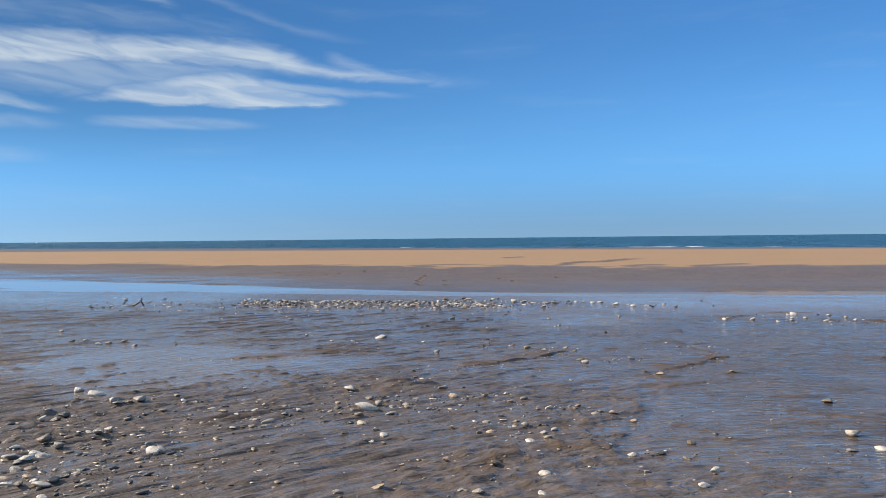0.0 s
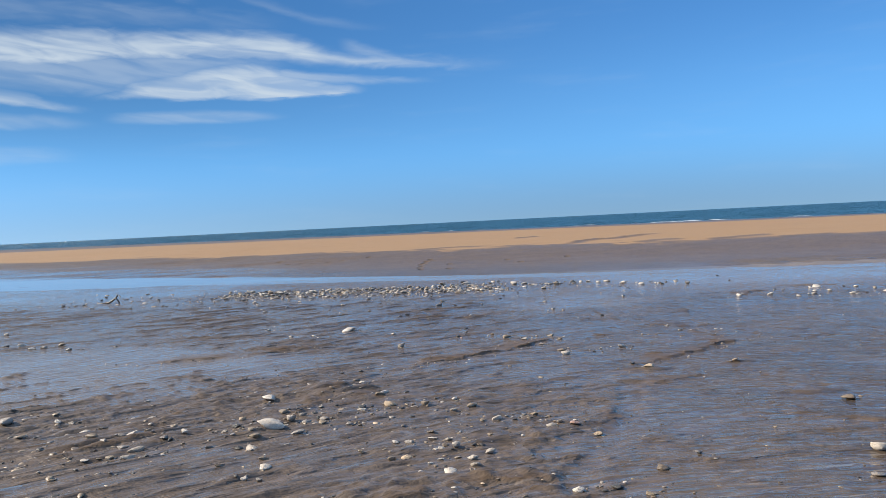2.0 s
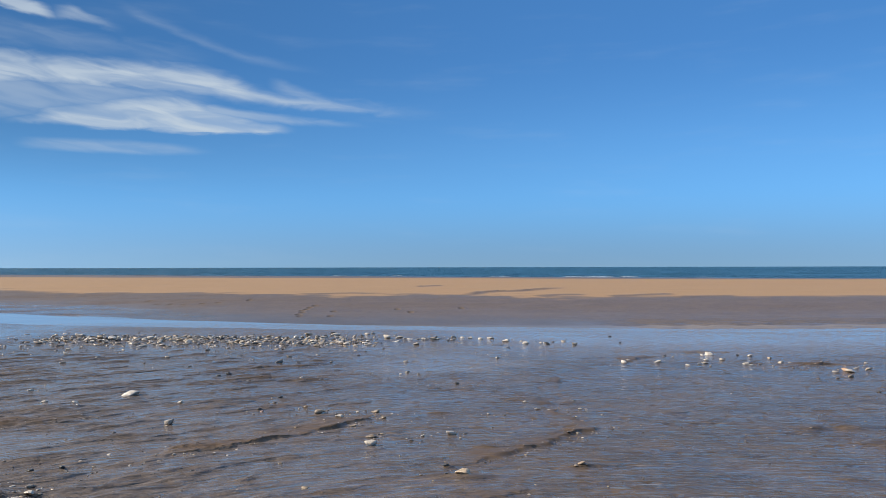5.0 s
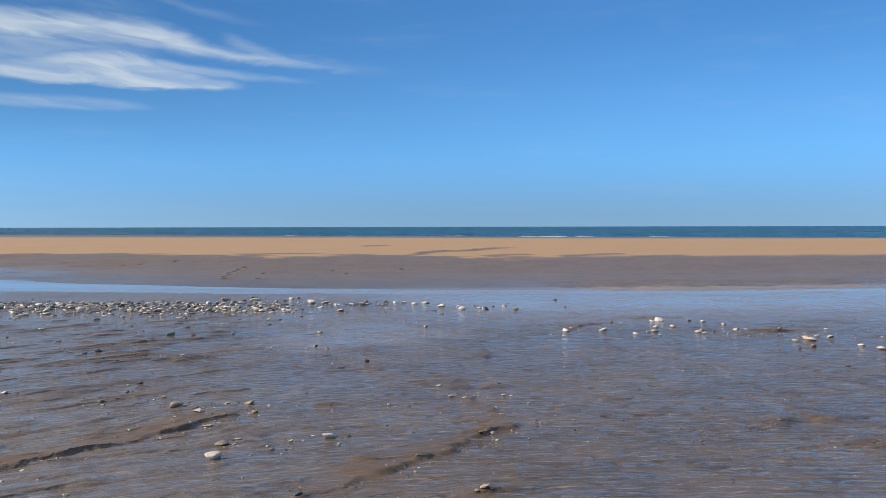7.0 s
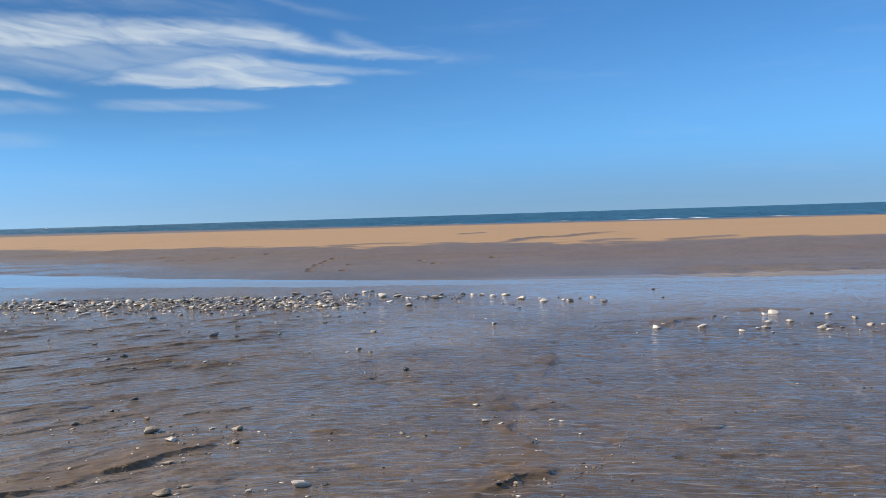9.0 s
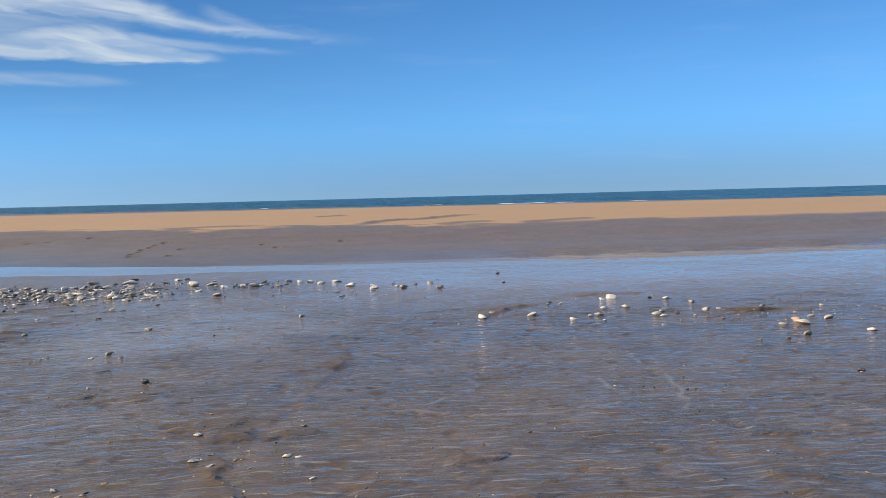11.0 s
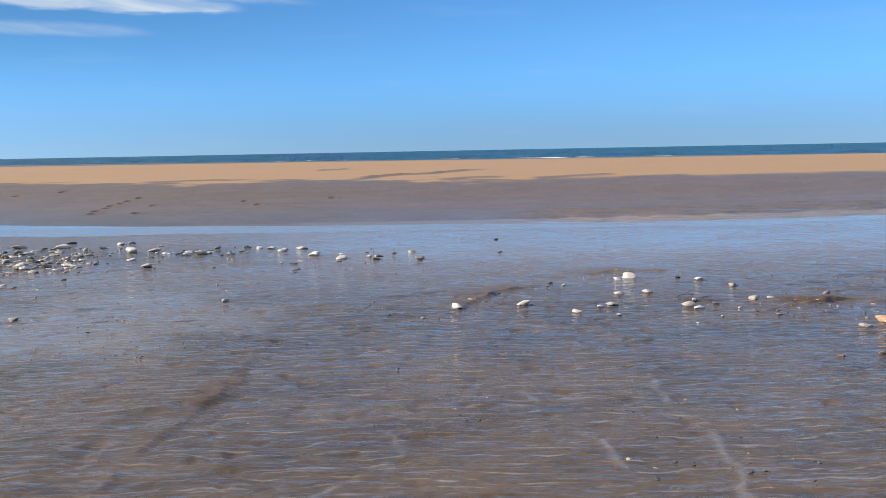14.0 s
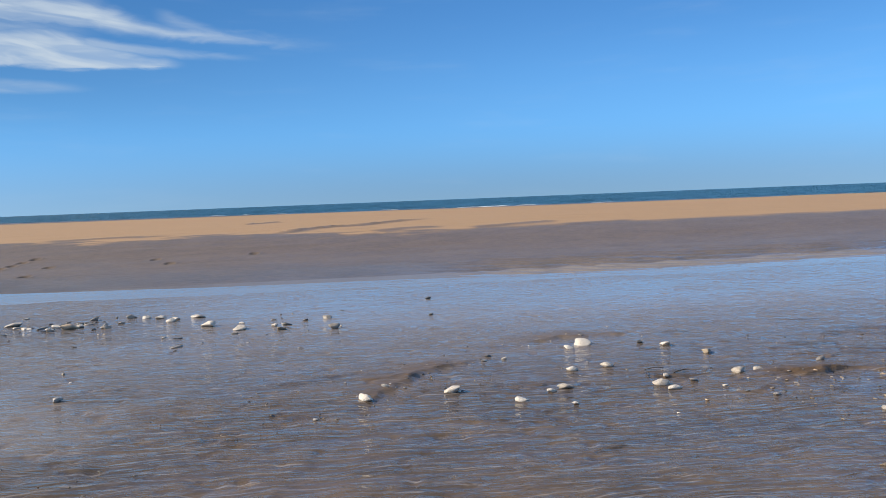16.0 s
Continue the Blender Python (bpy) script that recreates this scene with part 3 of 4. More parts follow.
def small_relief(x, y):
    """The small forms on top of the beach, and how far water covers them (0 to 1) and runs in channels."""
    flat = 1 - step01(24.0, 29.0, y)
    run = flow_line(x, y)
    right, far = step01(1.0, 4.0, x), step01(9.5, 13.0, y)
    stony = (1 - step01(0.8, 3.0, x)) * (1 - step01(8.6, 10.4, y + 0.3 * x))
    low = 0.036 * (fbm(x * 0.42, y * 0.50, 11) - 0.5) + mound(x, y)
    scarps = rill_form(x, y)
    inside, depth = trough_form(x, y)
    # bars and dashes of sand across the flow, standing clear where the water is shallow
    bend = 0.5 * fbm(x * 0.8, y * 0.9, 15)
    bars = fbm(x * 1.25, (run + bend) * 4.4, 17, 4) - 0.5
    dashes = fbm(x * 3.2, (run + bend) * 9.5, 18, 3) - 0.5
    patches = fbm(x * 0.45, y * 0.60, 16) - 0.5
    sand = 0.046 * bars + (0.022 + 0.012 * stony + 0.012 * far * (1 - right)) * dashes + 0.026 * patches
    for px, py, rx, ry, high in MOUNDS:
        box = (np.abs(x - px) < 3 * rx) & (np.abs(y - py) < 3 * ry + 0.2)
        if box.any():
            bx, by = x[box], y[box]
            r = np.hypot((bx - px) / rx, (by - py) / ry) + 1.1 * (fbm(bx * 4.2, by * 6.0, 86, 3) - 0.5)
            sand[box] += 1.65 * high * np.exp(-np.clip(r, 0, 9) ** 2)
    sand = sand - depth
    # clods and grit round the stones
    clods = stony * step01(0.40, 0.62, fbm(x * 0.55 - 0.2, y * 0.6, 24))
    sand = sand + clods * (0.080 * np.clip(fbm(x * 7.5, y * 10.0, 25, 3) - 0.54, 0, 1) + 0.03 * np.clip(fbm(x * 17.0, y * 17.0, 26, 2) - 0.55, 0, 1))
    level = 0.0015 + 0.0095 * right + 0.0035 * far + 0.020 * step01(18.5, 22.5, y) * (1 - 24 * mound(x, y)) - 0.0060 * stony
    level = level + 0.016 * side_pool(x, y)
    level = level - 0.55 * np.clip(depth, 0, 1)
    above = sand + 0.5 * np.clip(scarps, 0, 1) - level
    cover = 1 - step01(-0.0030, 0.0025, above)
    # faint undulation of the water itself, from the bed below
    crests = vnoise(x * 2.3 + 3.0 * bend, (run + bend) * 7.5, 19) + 0.6 * vnoise(x * 4.1, (run + bend) * 13.0 + x, 20) - 0.8
    scales = fbm(x * 4.5, (run + bend) * 9.0, 37, 2) - 0.5
    water = level + 0.10 * sand + (0.0060 + 0.0060 * (1 - right)) * crests * (0.35 + 0.65 * step01(0.35, 0.60, fbm(x * 0.55, y * 0.6, 29))) * (1 - step01(17.0, 22.0, y))
    marks = scarps + water + sp(above, 0.0016) * 0.9 + (0.030 - 0.018 * right) * scales * step01(-0.004, 0.004, above)
    # dimples and trails in the soft sand
    trail = track_form(x, y)
    marks = marks - 0.060 * np.clip(fbm(x * 7.0, y * 9.0, 28, 2) - 0.69, 0, 1) * step01(2.5, 5.0, x + 0.1 * y) + 0.006 * trail
    bank = step01(26, 31, y) * (1 - step01(60, 80, y))
    broad = bank * ((0.035 + 0.10 * step01(3, 14, -x)) * (fbm(x * 0.22, y * 0.8, 21) - 0.5) + (0.008 + 0.03 * step01(3, 14, -x)) * (fbm(x * 0.9, y * 2.4, 22) - 0.5))
    # rippled sand where the stream leaves the far side
    rippled = ripple_zone(x, y)
    broad = broad + print_form(x, y) + 0.032 * rippled * ripple_wave(x, y)
    bar = step01(34, 42, y) * (1 - step01(110, 140, y)) * 0.10 * (fbm(x * 0.07, y * 0.16, 23) - 0.5)
    return flat * (low + marks) + broad + bar + rill_form(x, y, STEPS, 0.30), cover, inside, trail, step01(0.002, 0.014, scarps)


def spaced(marks):
    """Grid lines from (start, spacing) pairs, growing evenly from one spacing to the next."""
    out = []
    for (a, da), (b, db) in zip(marks, marks[1:]):
        n = max(1, int(round((b - a) / (0.5 * (da + db)))))
        k = np.arange(n) / n
        out.append(a + (b - a) * (k * da + 0.5 * k * k * (db - da)) / (0.5 * (da + db)))
    return np.concatenate(out + [[marks[-1][0]]])


def sheet(name, xs, ys, height, mat):
    """A height field as one mesh over a grid of lines."""
    gx, gy = np.meshgrid(xs, ys)
    gz = height(gx, gy)
    nx, ny = len(xs), len(ys)
    mesh = bpy.data.meshes.new(name)
    mesh.vertices.add(nx * ny)
    mesh.vertices.foreach_set("co", np.stack([gx, gy, gz], -1).astype(np.float32).ravel())
    idx = np.arange(nx * ny, dtype=np.int32).reshape(ny, nx)
    quads = np.stack([idx[:-1, :-1], idx[:-1, 1:], idx[1:, 1:], idx[1:, :-1]], -1).reshape(-1, 4)
    mesh.loops.add(quads.size)
    mesh.loops.foreach_set("vertex_index", quads.ravel())
    mesh.polygons.add(len(quads))
    mesh.polygons.foreach_set("loop_start", np.arange(0, quads.size, 4, dtype=np.int32))
    mesh.polygons.foreach_set("use_smooth", np.ones(len(quads), dtype=bool))
    mesh.update(calc_edges=True)
    mesh.materials.append(mat)
    return new(name, mesh), gx, gy, gz


# the ground: one sheet from behind the walk to under the sea
XS = spaced([(-4900, 700), (-300, 20), (-60, 2.2), (-14, 0.16), (-4.2, 0.028), (12.2, 0.028), (20, 0.16), (60, 2.2), (300, 20), (4900, 700)])
YS = spaced([(-4900, 700), (-300, 30), (-10, 1.0), (2.6, 0.022), (17.5, 0.024), (26, 0.07), (48, 0.16), (90, 0.9), (300, 9), (4900, 700)])
GX, GY = np.meshgrid(XS, YS)
RELIEF, COVER, CHANNEL, TRAIL, BACK = small_relief(GX, GY)
ground, _, _, _ = sheet("ground", XS, YS, lambda x, y: big_form(x, y) + RELIEF, SAND)
tagged(ground, "wet rippled sand flat rising to a dry sand bar", "beach", kind="structure")
wander = 4.0 * (fbm(GX * 0.16, GY * 0.45, 31, 4) - 0.5) + 2.6 * (fbm(GX * 1.1, GY * 2.2, 32, 4) - 0.5)
off = GY - dry_edge(GX)
seaward = GY - (82 - 0.35 * np.clip(GX, -150, 120))
wander = wander * (1 - 0.75 * step01(8, 13, GX)) + 4.2 * (fbm(GX * 0.5 + GY * 0.35, GY * 1.3, 38, 3) - 0.5) * step01(-4, 1, GX) * step01(-13, -9, -GX)
DRY = step01(-0.7, 0.7, off + wander) * (1 - 0.85 * step01(-3, 4, seaward + 2 * wander))
for pts, _, _ in STEPS:
    # shade along each little step, painted as a dark band by lowering dryness
    near_step, gap_to, part_way = along_line(GX + 0.5 * (fbm(GX * 0.8, GY * 0.8, 44) - 0.5), GY + 0.9 * (fbm(GX * 0.8, GY * 0.8, 45) - 0.5), pts, 1.5)
    DRY[near_step] *= 1 - 0.75 * np.exp(-((gap_to / 0.38) ** 2)) * step01(0.0, 0.2, part_way) * (1 - step01(0.75, 1.0, part_way))
DRY = np.maximum(DRY, 0.13 * step01(0.0, 3.5, GY - far_edge(GX)) * (1 - step01(60, 70, GY)))
SEEP = 0.36 + (0.12 + 0.45 * (1 - step01(-12.0, 0.0, GX))) * (1 - step01(0.0, 7.0, GY - far_edge(GX) + 4 * (fbm(GX * 0.3, GY * 1.1, 34) - 0.5)))
FILM = np.where(GY < 27, 0.72 + 0.28 * COVER, SEEP + 0.15 * step01(7, 11, GX) * (1 - step01(0.0, 2.4, GY - far_edge(GX)))) * (1 - DRY)
SIDES = np.maximum(step01(1.5, 6.0, GX), step01(4.0, 8.0, -GX))
CALM = np.maximum(0.85 * step01(26, 29, GY) * (0.35 + 0.65 * step01(-9, -4, GX)), step01(18.0, 23.5, GY) * SIDES)
CALM = np.maximum(CALM, 0.6 * side_pool(GX, GY))
POOL = np.hypot((GX - 3.3) / 1.7, (GY - 17.6) / 2.2) + 1.2 * (fbm(GX * 0.9, GY * 1.2, 40) - 0.5)
CALM = np.maximum(CALM, 0.42 * (1 - step01(0.5, 1.2, POOL)))
DEEP = (1 - 24 * mound(GX, GY)) * (0.4 + 0.3 * step01(12.0, 14.5, GY) * step01(-3.5, -1.5, GX) + 0.6 * np.maximum(step01(0.0, 3.0, GX), 0.6 * side_pool(GX, GY))) * np.where(GY < 28, COVER * np.maximum(CALM, np.maximum(0.5 * step01(17, 21.5, GY), 0.4 * step01(8.5, 11.5, GY) * step01(-1.0, 2.5, -GX))), 0.25 * CALM)
CALM = np.maximum(CALM, np.where(GY < 27, 0.35 * CHANNEL, 0))
FILM = np.maximum(FILM, ripple_zone(GX, GY) * (0.25 + 0.7 * step01(-0.1, 0.5, -ripple_wave(GX, GY))) * (GY > 26))
FILM = FILM * (1 - 0.14 * step01(2.0, 5.0, GX) * (1 - step01(13.5, 17.5, GY)))
FILM = np.where(GY < 22, FILM * (1 - 0.55 * BACK), FILM)
SILTY = (1 - step01(0.5, 4.5, GX + 1.6 * (fbm(GX * 0.5, GY * 0.6, 39) - 0.5))) * (1 - step01(10.0, 16.0, GY))
SILTY = np.maximum(SILTY, 0.26 * step01(26.5, 28.5, GY))
for key, values in (("dry", DRY), ("deep", DEEP), ("film", FILM), ("calm", CALM), ("cover", COVER), ("trail", TRAIL), ("silty", SILTY), ("back", BACK), ("flow", flow_line(GX, GY))):
    ground.data.attributes.new(key, "FLOAT", "POINT").data.foreach_set("value", values.astype(np.float32).ravel())


def surface(x, y):
    """Height of the finished ground at one place."""
    ax, ay = np.array([float(x)]), np.array([float(y)])
    return float((big_form(ax, ay) + small_relief(ax, ay)[0])[0])


def surfaces(x, y):
    return big_form(x, y) + small_relief(x, y)[0]


# the shallow stream in front of the bar
WX = spaced([(-90, 1.5), (-30, 0.3), (30, 0.3), (90, 1.5)])
WT = np.linspace(0, 1, 130)
stream, _, _, _ = sheet("water_stream", WX, WT, lambda x, t: water_level(x), STREAM)
co = np.empty(len(stream.data.vertices) * 3, dtype=np.float32)
stream.data.vertices.foreach_get("co", co)
co = co.reshape(-1, 3)
co[:, 1] = 20.5 + co[:, 1] * (far_edge(co[:, 0]) + 5.0 - 20.5)
co[:, 2] += 0.004 * (fbm(co[:, 0] * 1.2, co[:, 1] * 2.4, 41) - 0.5)
stream.data.vertices.foreach_set("co", co.ravel())
stream.data.update()
tagged(stream, "shallow clear stream reflecting blue sky along the sand", "water", kind="structure")

# the sea, from under the seaward slope to the horizon
SX = spaced([(-4900, 500), (-250, 6), (250, 6), (4900, 500)])
SY = spaced([(0, 1.6), (160, 2.0), (600, 20), (4880, 500)])
sea, _, _, _ = sheet("water_sea", SX, SY, lambda x, y: -0.5 + 0 * x, SEA)
co = np.empty(len(sea.data.vertices) * 3, dtype=np.float32)
sea.data.vertices.foreach_get("co", co)
co = co.reshape(-1, 3)
rim = co[:, 1].copy()
co[:, 1] = rim + (100 - 0.45 * np.clip(co[:, 0], -200, 120)) * (1 - rim / 4880)
co[:, 2] += 0.22 * step01(0, 60, rim) * (1 - step01(500, 900, rim)) * (fbm(co[:, 0] * 0.05, co[:, 1] * 0.16, 42) - 0.5)
sea.data.vertices.foreach_set("co", co.ravel())
sea.data.update()
tagged(sea, "blue-green sea with low waves reaching the horizon", "sea", kind="structure")


# ---------------------------------------------------------------- helpers for things
def part(name, bm, mat, parent=None, label=""):
    """Links a bmesh as one mesh object, under a thing where one is given."""
    mesh = bpy.data.meshes.new(name)
    bm.to_mesh(mesh)
    bm.free()
    mesh.materials.append(mat)
    ob = new(name, mesh)
    if parent is not None:
        ob.parent = parent
    if label:
        ob["label"] = label
    return ob


def tube(bm, points, radii, sides=8):
    """A tapered round limb through a few points."""
    rings = []
    for n, (p, r) in enumerate(zip(points, radii)):
        p = Vector(p)
        ahead = (Vector(points[min(n + 1, len(points) - 1)]) - Vector(points[max(n - 1, 0)])).normalized()
        side = ahead.cross(Vector((0.3, 0.2, 1))).normalized()
        up = side.cross(ahead)
        rings.append([bm.verts.new(p + r * (math.cos(a) * side + math.sin(a) * up)) for a in (2 * math.pi * k / sides for k in range(sides))])
    for a, b in zip(rings, rings[1:]):
        for k in range(sides):
            bm.faces.new((a[k], a[(k + 1) % sides], b[(k + 1) % sides], b[k])).smooth = True
    bm.faces.new(rings[0][::-1])
    bm.faces.new(rings[-1])


def stone_shape(seed, flat, long, blocky, fine=3):
    """A worn beach stone about 1 wide, with rounded facets, its base at z = 0."""
    rnd = random.Random(seed)
    bm = bmesh.new()
    bmesh.ops.create_icosphere(bm, subdivisions=fine, radius=0.5)
    cuts = [(Vector((rnd.gauss(0, 1), rnd.gauss(0, 1), rnd.gauss(0, 0.8))).normalized(), rnd.uniform(0.17, 0.34)) for _ in range(int(8 + 9 * blocky))]
    drift = Vector((rnd.uniform(-50, 50), rnd.uniform(-50, 50), rnd.uniform(-50, 50)))
    for v in bm.verts:
        p = v.co.copy()
        for n, d in cuts:
            over = p.dot(n) - d
            if over > 0:
                p -= n * over * (0.70 + 0.25 * blocky)
        p *= 1 + 0.16 * noise.noise(p * 2.2 + drift) + 0.06 * noise.noise(p * 5.0 + drift) + 0.02 * noise.noise(p * 11.0 + drift)
        v.co = p
    for v in bm.verts:
        v.co = Vector((v.co.x, v.co.y * long, v.co.z * flat))
    xs = [v.co.x for v in bm.verts]
    size, low = max(xs) - min(xs), min(v.co.z for v in bm.verts)
    for v in bm.verts:
        v.co = Vector((v.co.x, v.co.y, v.co.z - low)) / size
    for f in bm.faces:
        f.smooth = True
    return bm


SHAPES = []
rnd = random.Random(7)
for n in range(14):
    bm = stone_shape(100 + n, rnd.uniform(0.42, 0.62), rnd.uniform(0.5, 0.85), rnd.uniform(0.3, 1.0))
    mesh = bpy.data.meshes.new("stone")
    bm.to_mesh(mesh)
    bm.free()
    SHAPES.append(mesh)
MESHES = {}


def stone_mesh(shape, tone):
    if (shape, tone) not in MESHES:
        mesh = SHAPES[shape].copy()
        mesh.name = "stone"
        mesh.materials.append(STONES[tone])
        MESHES[shape, tone] = mesh
    return MESHES[shape, tone]


TONES = {
    "p": "pale weathered limestone cobble half sunk in wet sand", "g": "grey rounded cobble resting on wet sand",
    "b": "brown wet stone half buried in sand", "t": "tan sandstone pebble on the wet flat",
    "r": "reddish stone resting on wet sand", "d": "small dark wet flint on the sand", "o": "worn orange stone lying in shallow water",
}


def stone(x, y, wide, tone, group, rnd, flat=1.0, turn=None, kind="stone"):
    ob = new(kind, stone_mesh(rnd.randrange(len(SHAPES)), tone))
    s = wide * rnd.uniform(0.80, 0.98)
    high = s * rnd.uniform(0.62, 0.90) * flat
    spin = rnd.uniform(-35, 35) + (180 if rnd.random() < 0.5 else 0) if turn is None else turn
    ob.matrix_world = pose(x, y, surface(x, y) - 0.15 * high, rnd.uniform(-9, 9), rnd.uniform(-9, 9), spin) @ Matrix.Diagonal((s, s, high, 1))
    return tagged(ob, TONES[tone], kind, group)


# ---------------------------------------------------------------- stones on the flat: x, y, width, tone
SHINGLE_NEAR = [
    (-2.55, 4.61, 0.09, "p"), (-0.69, 4.67, 0.09, "p"), (-2.81, 4.79, 0.08, "b"), (-0.44, 4.79, 0.12, "t"), (-2.25, 4.80, 0.08, "p"), (-2.66, 4.81, 0.16, "p"),
    (-2.39, 4.82, 0.06, "t"), (-2.91, 4.84, 0.11, "p"), (-2.86, 4.99, 0.11, "t"), (-3.02, 5.00, 0.09, "b"), (-2.61, 5.01, 0.08, "d"), (-3.05, 5.19, 0.11, "p"),
    (-2.78, 5.19, 0.06, "p"), (-2.37, 5.20, 0.08, "d"), (-2.95, 5.21, 0.10, "b"), (-0.32, 5.33, 0.05, "t"), (-1.79, 5.33, 0.07, "b"), (-3.12, 5.42, 0.13, "p"),
    (-0.15, 5.46, 0.05, "d"), (-3.30, 5.53, 0.16, "g"), (-3.06, 5.55, 0.13, "p"), (-3.17, 5.64, 0.12, "p"), (-2.27, 5.69, 0.18, "p"), (-3.41, 5.78, 0.09, "p"),
]
SHINGLE_NEAR_B = [
    (-3.08, 5.81, 0.11, "p"), (-3.55, 5.96, 0.14, "b"), (-0.50, 6.01, 0.05, "g"), (-3.30, 6.02, 0.16, "b"), (-0.61, 6.03, 0.06, "p"), (-2.93, 6.18, 0.11, "p"),
    (-0.52, 6.22, 0.10, "p"), (-3.07, 6.30, 0.08, "p"),
]
FLAT_NEAR = [
    (0.62, 4.68, 0.09, "p"), (0.22, 4.68, 0.09, "p"), (0.13, 4.75, 0.05, "t"), (1.72, 4.87, 0.10, "p"), (0.69, 5.16, 0.10, "p"), (1.92, 5.19, 0.10, "p"),
    (1.44, 5.20, 0.06, "g"), (0.37, 5.36, 0.07, "b"), (0.01, 5.47, 0.08, "r"), (1.85, 5.60, 0.07, "b"), (1.69, 5.69, 0.09, "d"), (1.47, 5.70, 0.08, "p"),
    (3.22, 5.80, 0.09, "g"), (3.50, 5.87, 0.13, "p"), (2.04, 6.04, 0.10, "b"), (0.71, 6.06, 0.10, "p"), (0.87, 6.15, 0.09, "p"), (0.57, 6.24, 0.05, "p"),
    (0.86, 6.27, 0.08, "p"), (3.50, 6.30, 0.14, "p"),
]
RILL_PATCH = [
    (-0.87, 6.33, 0.10, "b"), (0.64, 6.35, 0.05, "p"), (-2.93, 6.36, 0.12, "p"), (0.75, 6.37, 0.06, "p"), (0.30, 6.39, 0.07, "b"), (0.41, 6.40, 0.09, "t"),
    (-0.62, 6.48, 0.09, "b"), (0.97, 6.50, 0.10, "p"), (-3.59, 6.51, 0.10, "r"), (-1.60, 6.55, 0.11, "p"), (-3.37, 6.56, 0.09, "b"), (-1.47, 6.56, 0.05, "d"),
    (-1.73, 6.57, 0.07, "b"), (0.06, 6.57, 0.05, "b"), (0.63, 6.59, 0.07, "p"), (0.73, 6.60, 0.06, "g"), (0.92, 6.65, 0.05, "d"), (-1.38, 6.69, 0.04, "d"),
    (-3.70, 6.70, 0.09, "p"), (0.74, 6.72, 0.07, "p"), (0.65, 6.72, 0.06, "b"), (-0.77, 6.74, 0.14, "p"), (-1.63, 6.75, 0.14, "p"), (-0.87, 6.76, 0.08, "d"),
]
RILL_PATCH_B = [
    (-3.59, 6.77, 0.11, "b"), (-1.77, 6.82, 0.08, "g"), (0.39, 6.82, 0.08, "g"), (0.28, 6.83, 0.07, "p"), (0.67, 6.85, 0.07, "p"), (0.99, 6.88, 0.05, "b"),
    (0.56, 6.91, 0.08, "p"), (-3.80, 6.95, 0.08, "p"), (-3.52, 6.96, 0.10, "b"), (-3.64, 6.97, 0.16, "d"), (-1.54, 7.03, 0.08, "g"), (0.54, 7.03, 0.07, "b"),
    (-0.83, 7.04, 0.11, "b"), (-1.91, 7.12, 0.08, "g"), (-2.16, 7.14, 0.15, "b"), (-1.43, 7.17, 0.06, "p"), (-0.52, 7.20, 0.13, "g"), (-0.91, 7.21, 0.06, "b"),
    (-1.13, 7.23, 0.07, "p"), (-1.89, 7.24, 0.13, "p"), (-1.80, 7.32, 0.07, "b"), (-0.82, 7.34, 0.27, "p"), (-1.07, 7.37, 0.10, "d"), (-2.34, 7.38, 0.10, "p"),
]
RILL_PATCH_C = [
    (0.94, 7.38, 0.05, "b"), (-0.06, 7.39, 0.06, "b"), (-1.62, 7.42, 0.08, "b"), (-0.16, 7.43, 0.06, "g"), (-0.69, 7.44, 0.07, "p"), (-0.38, 7.45, 0.09, "b"),
    (-2.24, 7.48, 0.12, "d"), (-0.87, 7.48, 0.09, "b"), (-2.46, 7.49, 0.06, "d"), (-0.77, 7.50, 0.08, "p"), (-0.54, 7.52, 0.10, "g"), (-1.86, 7.52, 0.05, "p"),
    (-3.40, 7.53, 0.11, "p"), (-3.27, 7.55, 0.12, "b"), (-0.69, 7.60, 0.11, "p"), (-0.41, 7.61, 0.10, "g"), (-1.12, 7.64, 0.07, "t"), (-3.19, 7.66, 0.17, "g"),
    (-2.60, 7.67, 0.08, "b"), (-2.74, 7.67, 0.09, "p"), (-0.62, 7.72, 0.09, "g"), (0.70, 7.77, 0.07, "p"), (-1.96, 7.80, 0.08, "g"), (-0.80, 7.82, 0.11, "b"),
]
RILL_PATCH_D = [
    (0.85, 7.87, 0.12, "b"), (-0.12, 7.92, 0.09, "p"), (-3.81, 7.97, 0.23, "p"), (0.43, 8.01, 0.10, "b"), (0.10, 8.11, 0.12, "t"), (-3.44, 8.15, 0.07, "d"),
    (0.46, 8.16, 0.08, "g"), (-4.11, 8.18, 0.14, "p"), (0.70, 8.29, 0.06, "p"), (0.52, 8.36, 0.06, "g"), (-1.09, 8.40, 0.15, "p"), (-0.03, 8.48, 0.11, "b"),
    (-1.32, 8.50, 0.05, "g"), (-0.97, 8.61, 0.05, "p"), (0.00, 8.62, 0.10, "p"), (-0.30, 8.90, 0.09, "p"), (-0.80, 8.93, 0.10, "p"), (-0.28, 9.04, 0.08, "p"),
    (-0.67, 9.07, 0.06, "p"), (-0.39, 9.11, 0.05, "g"),
]
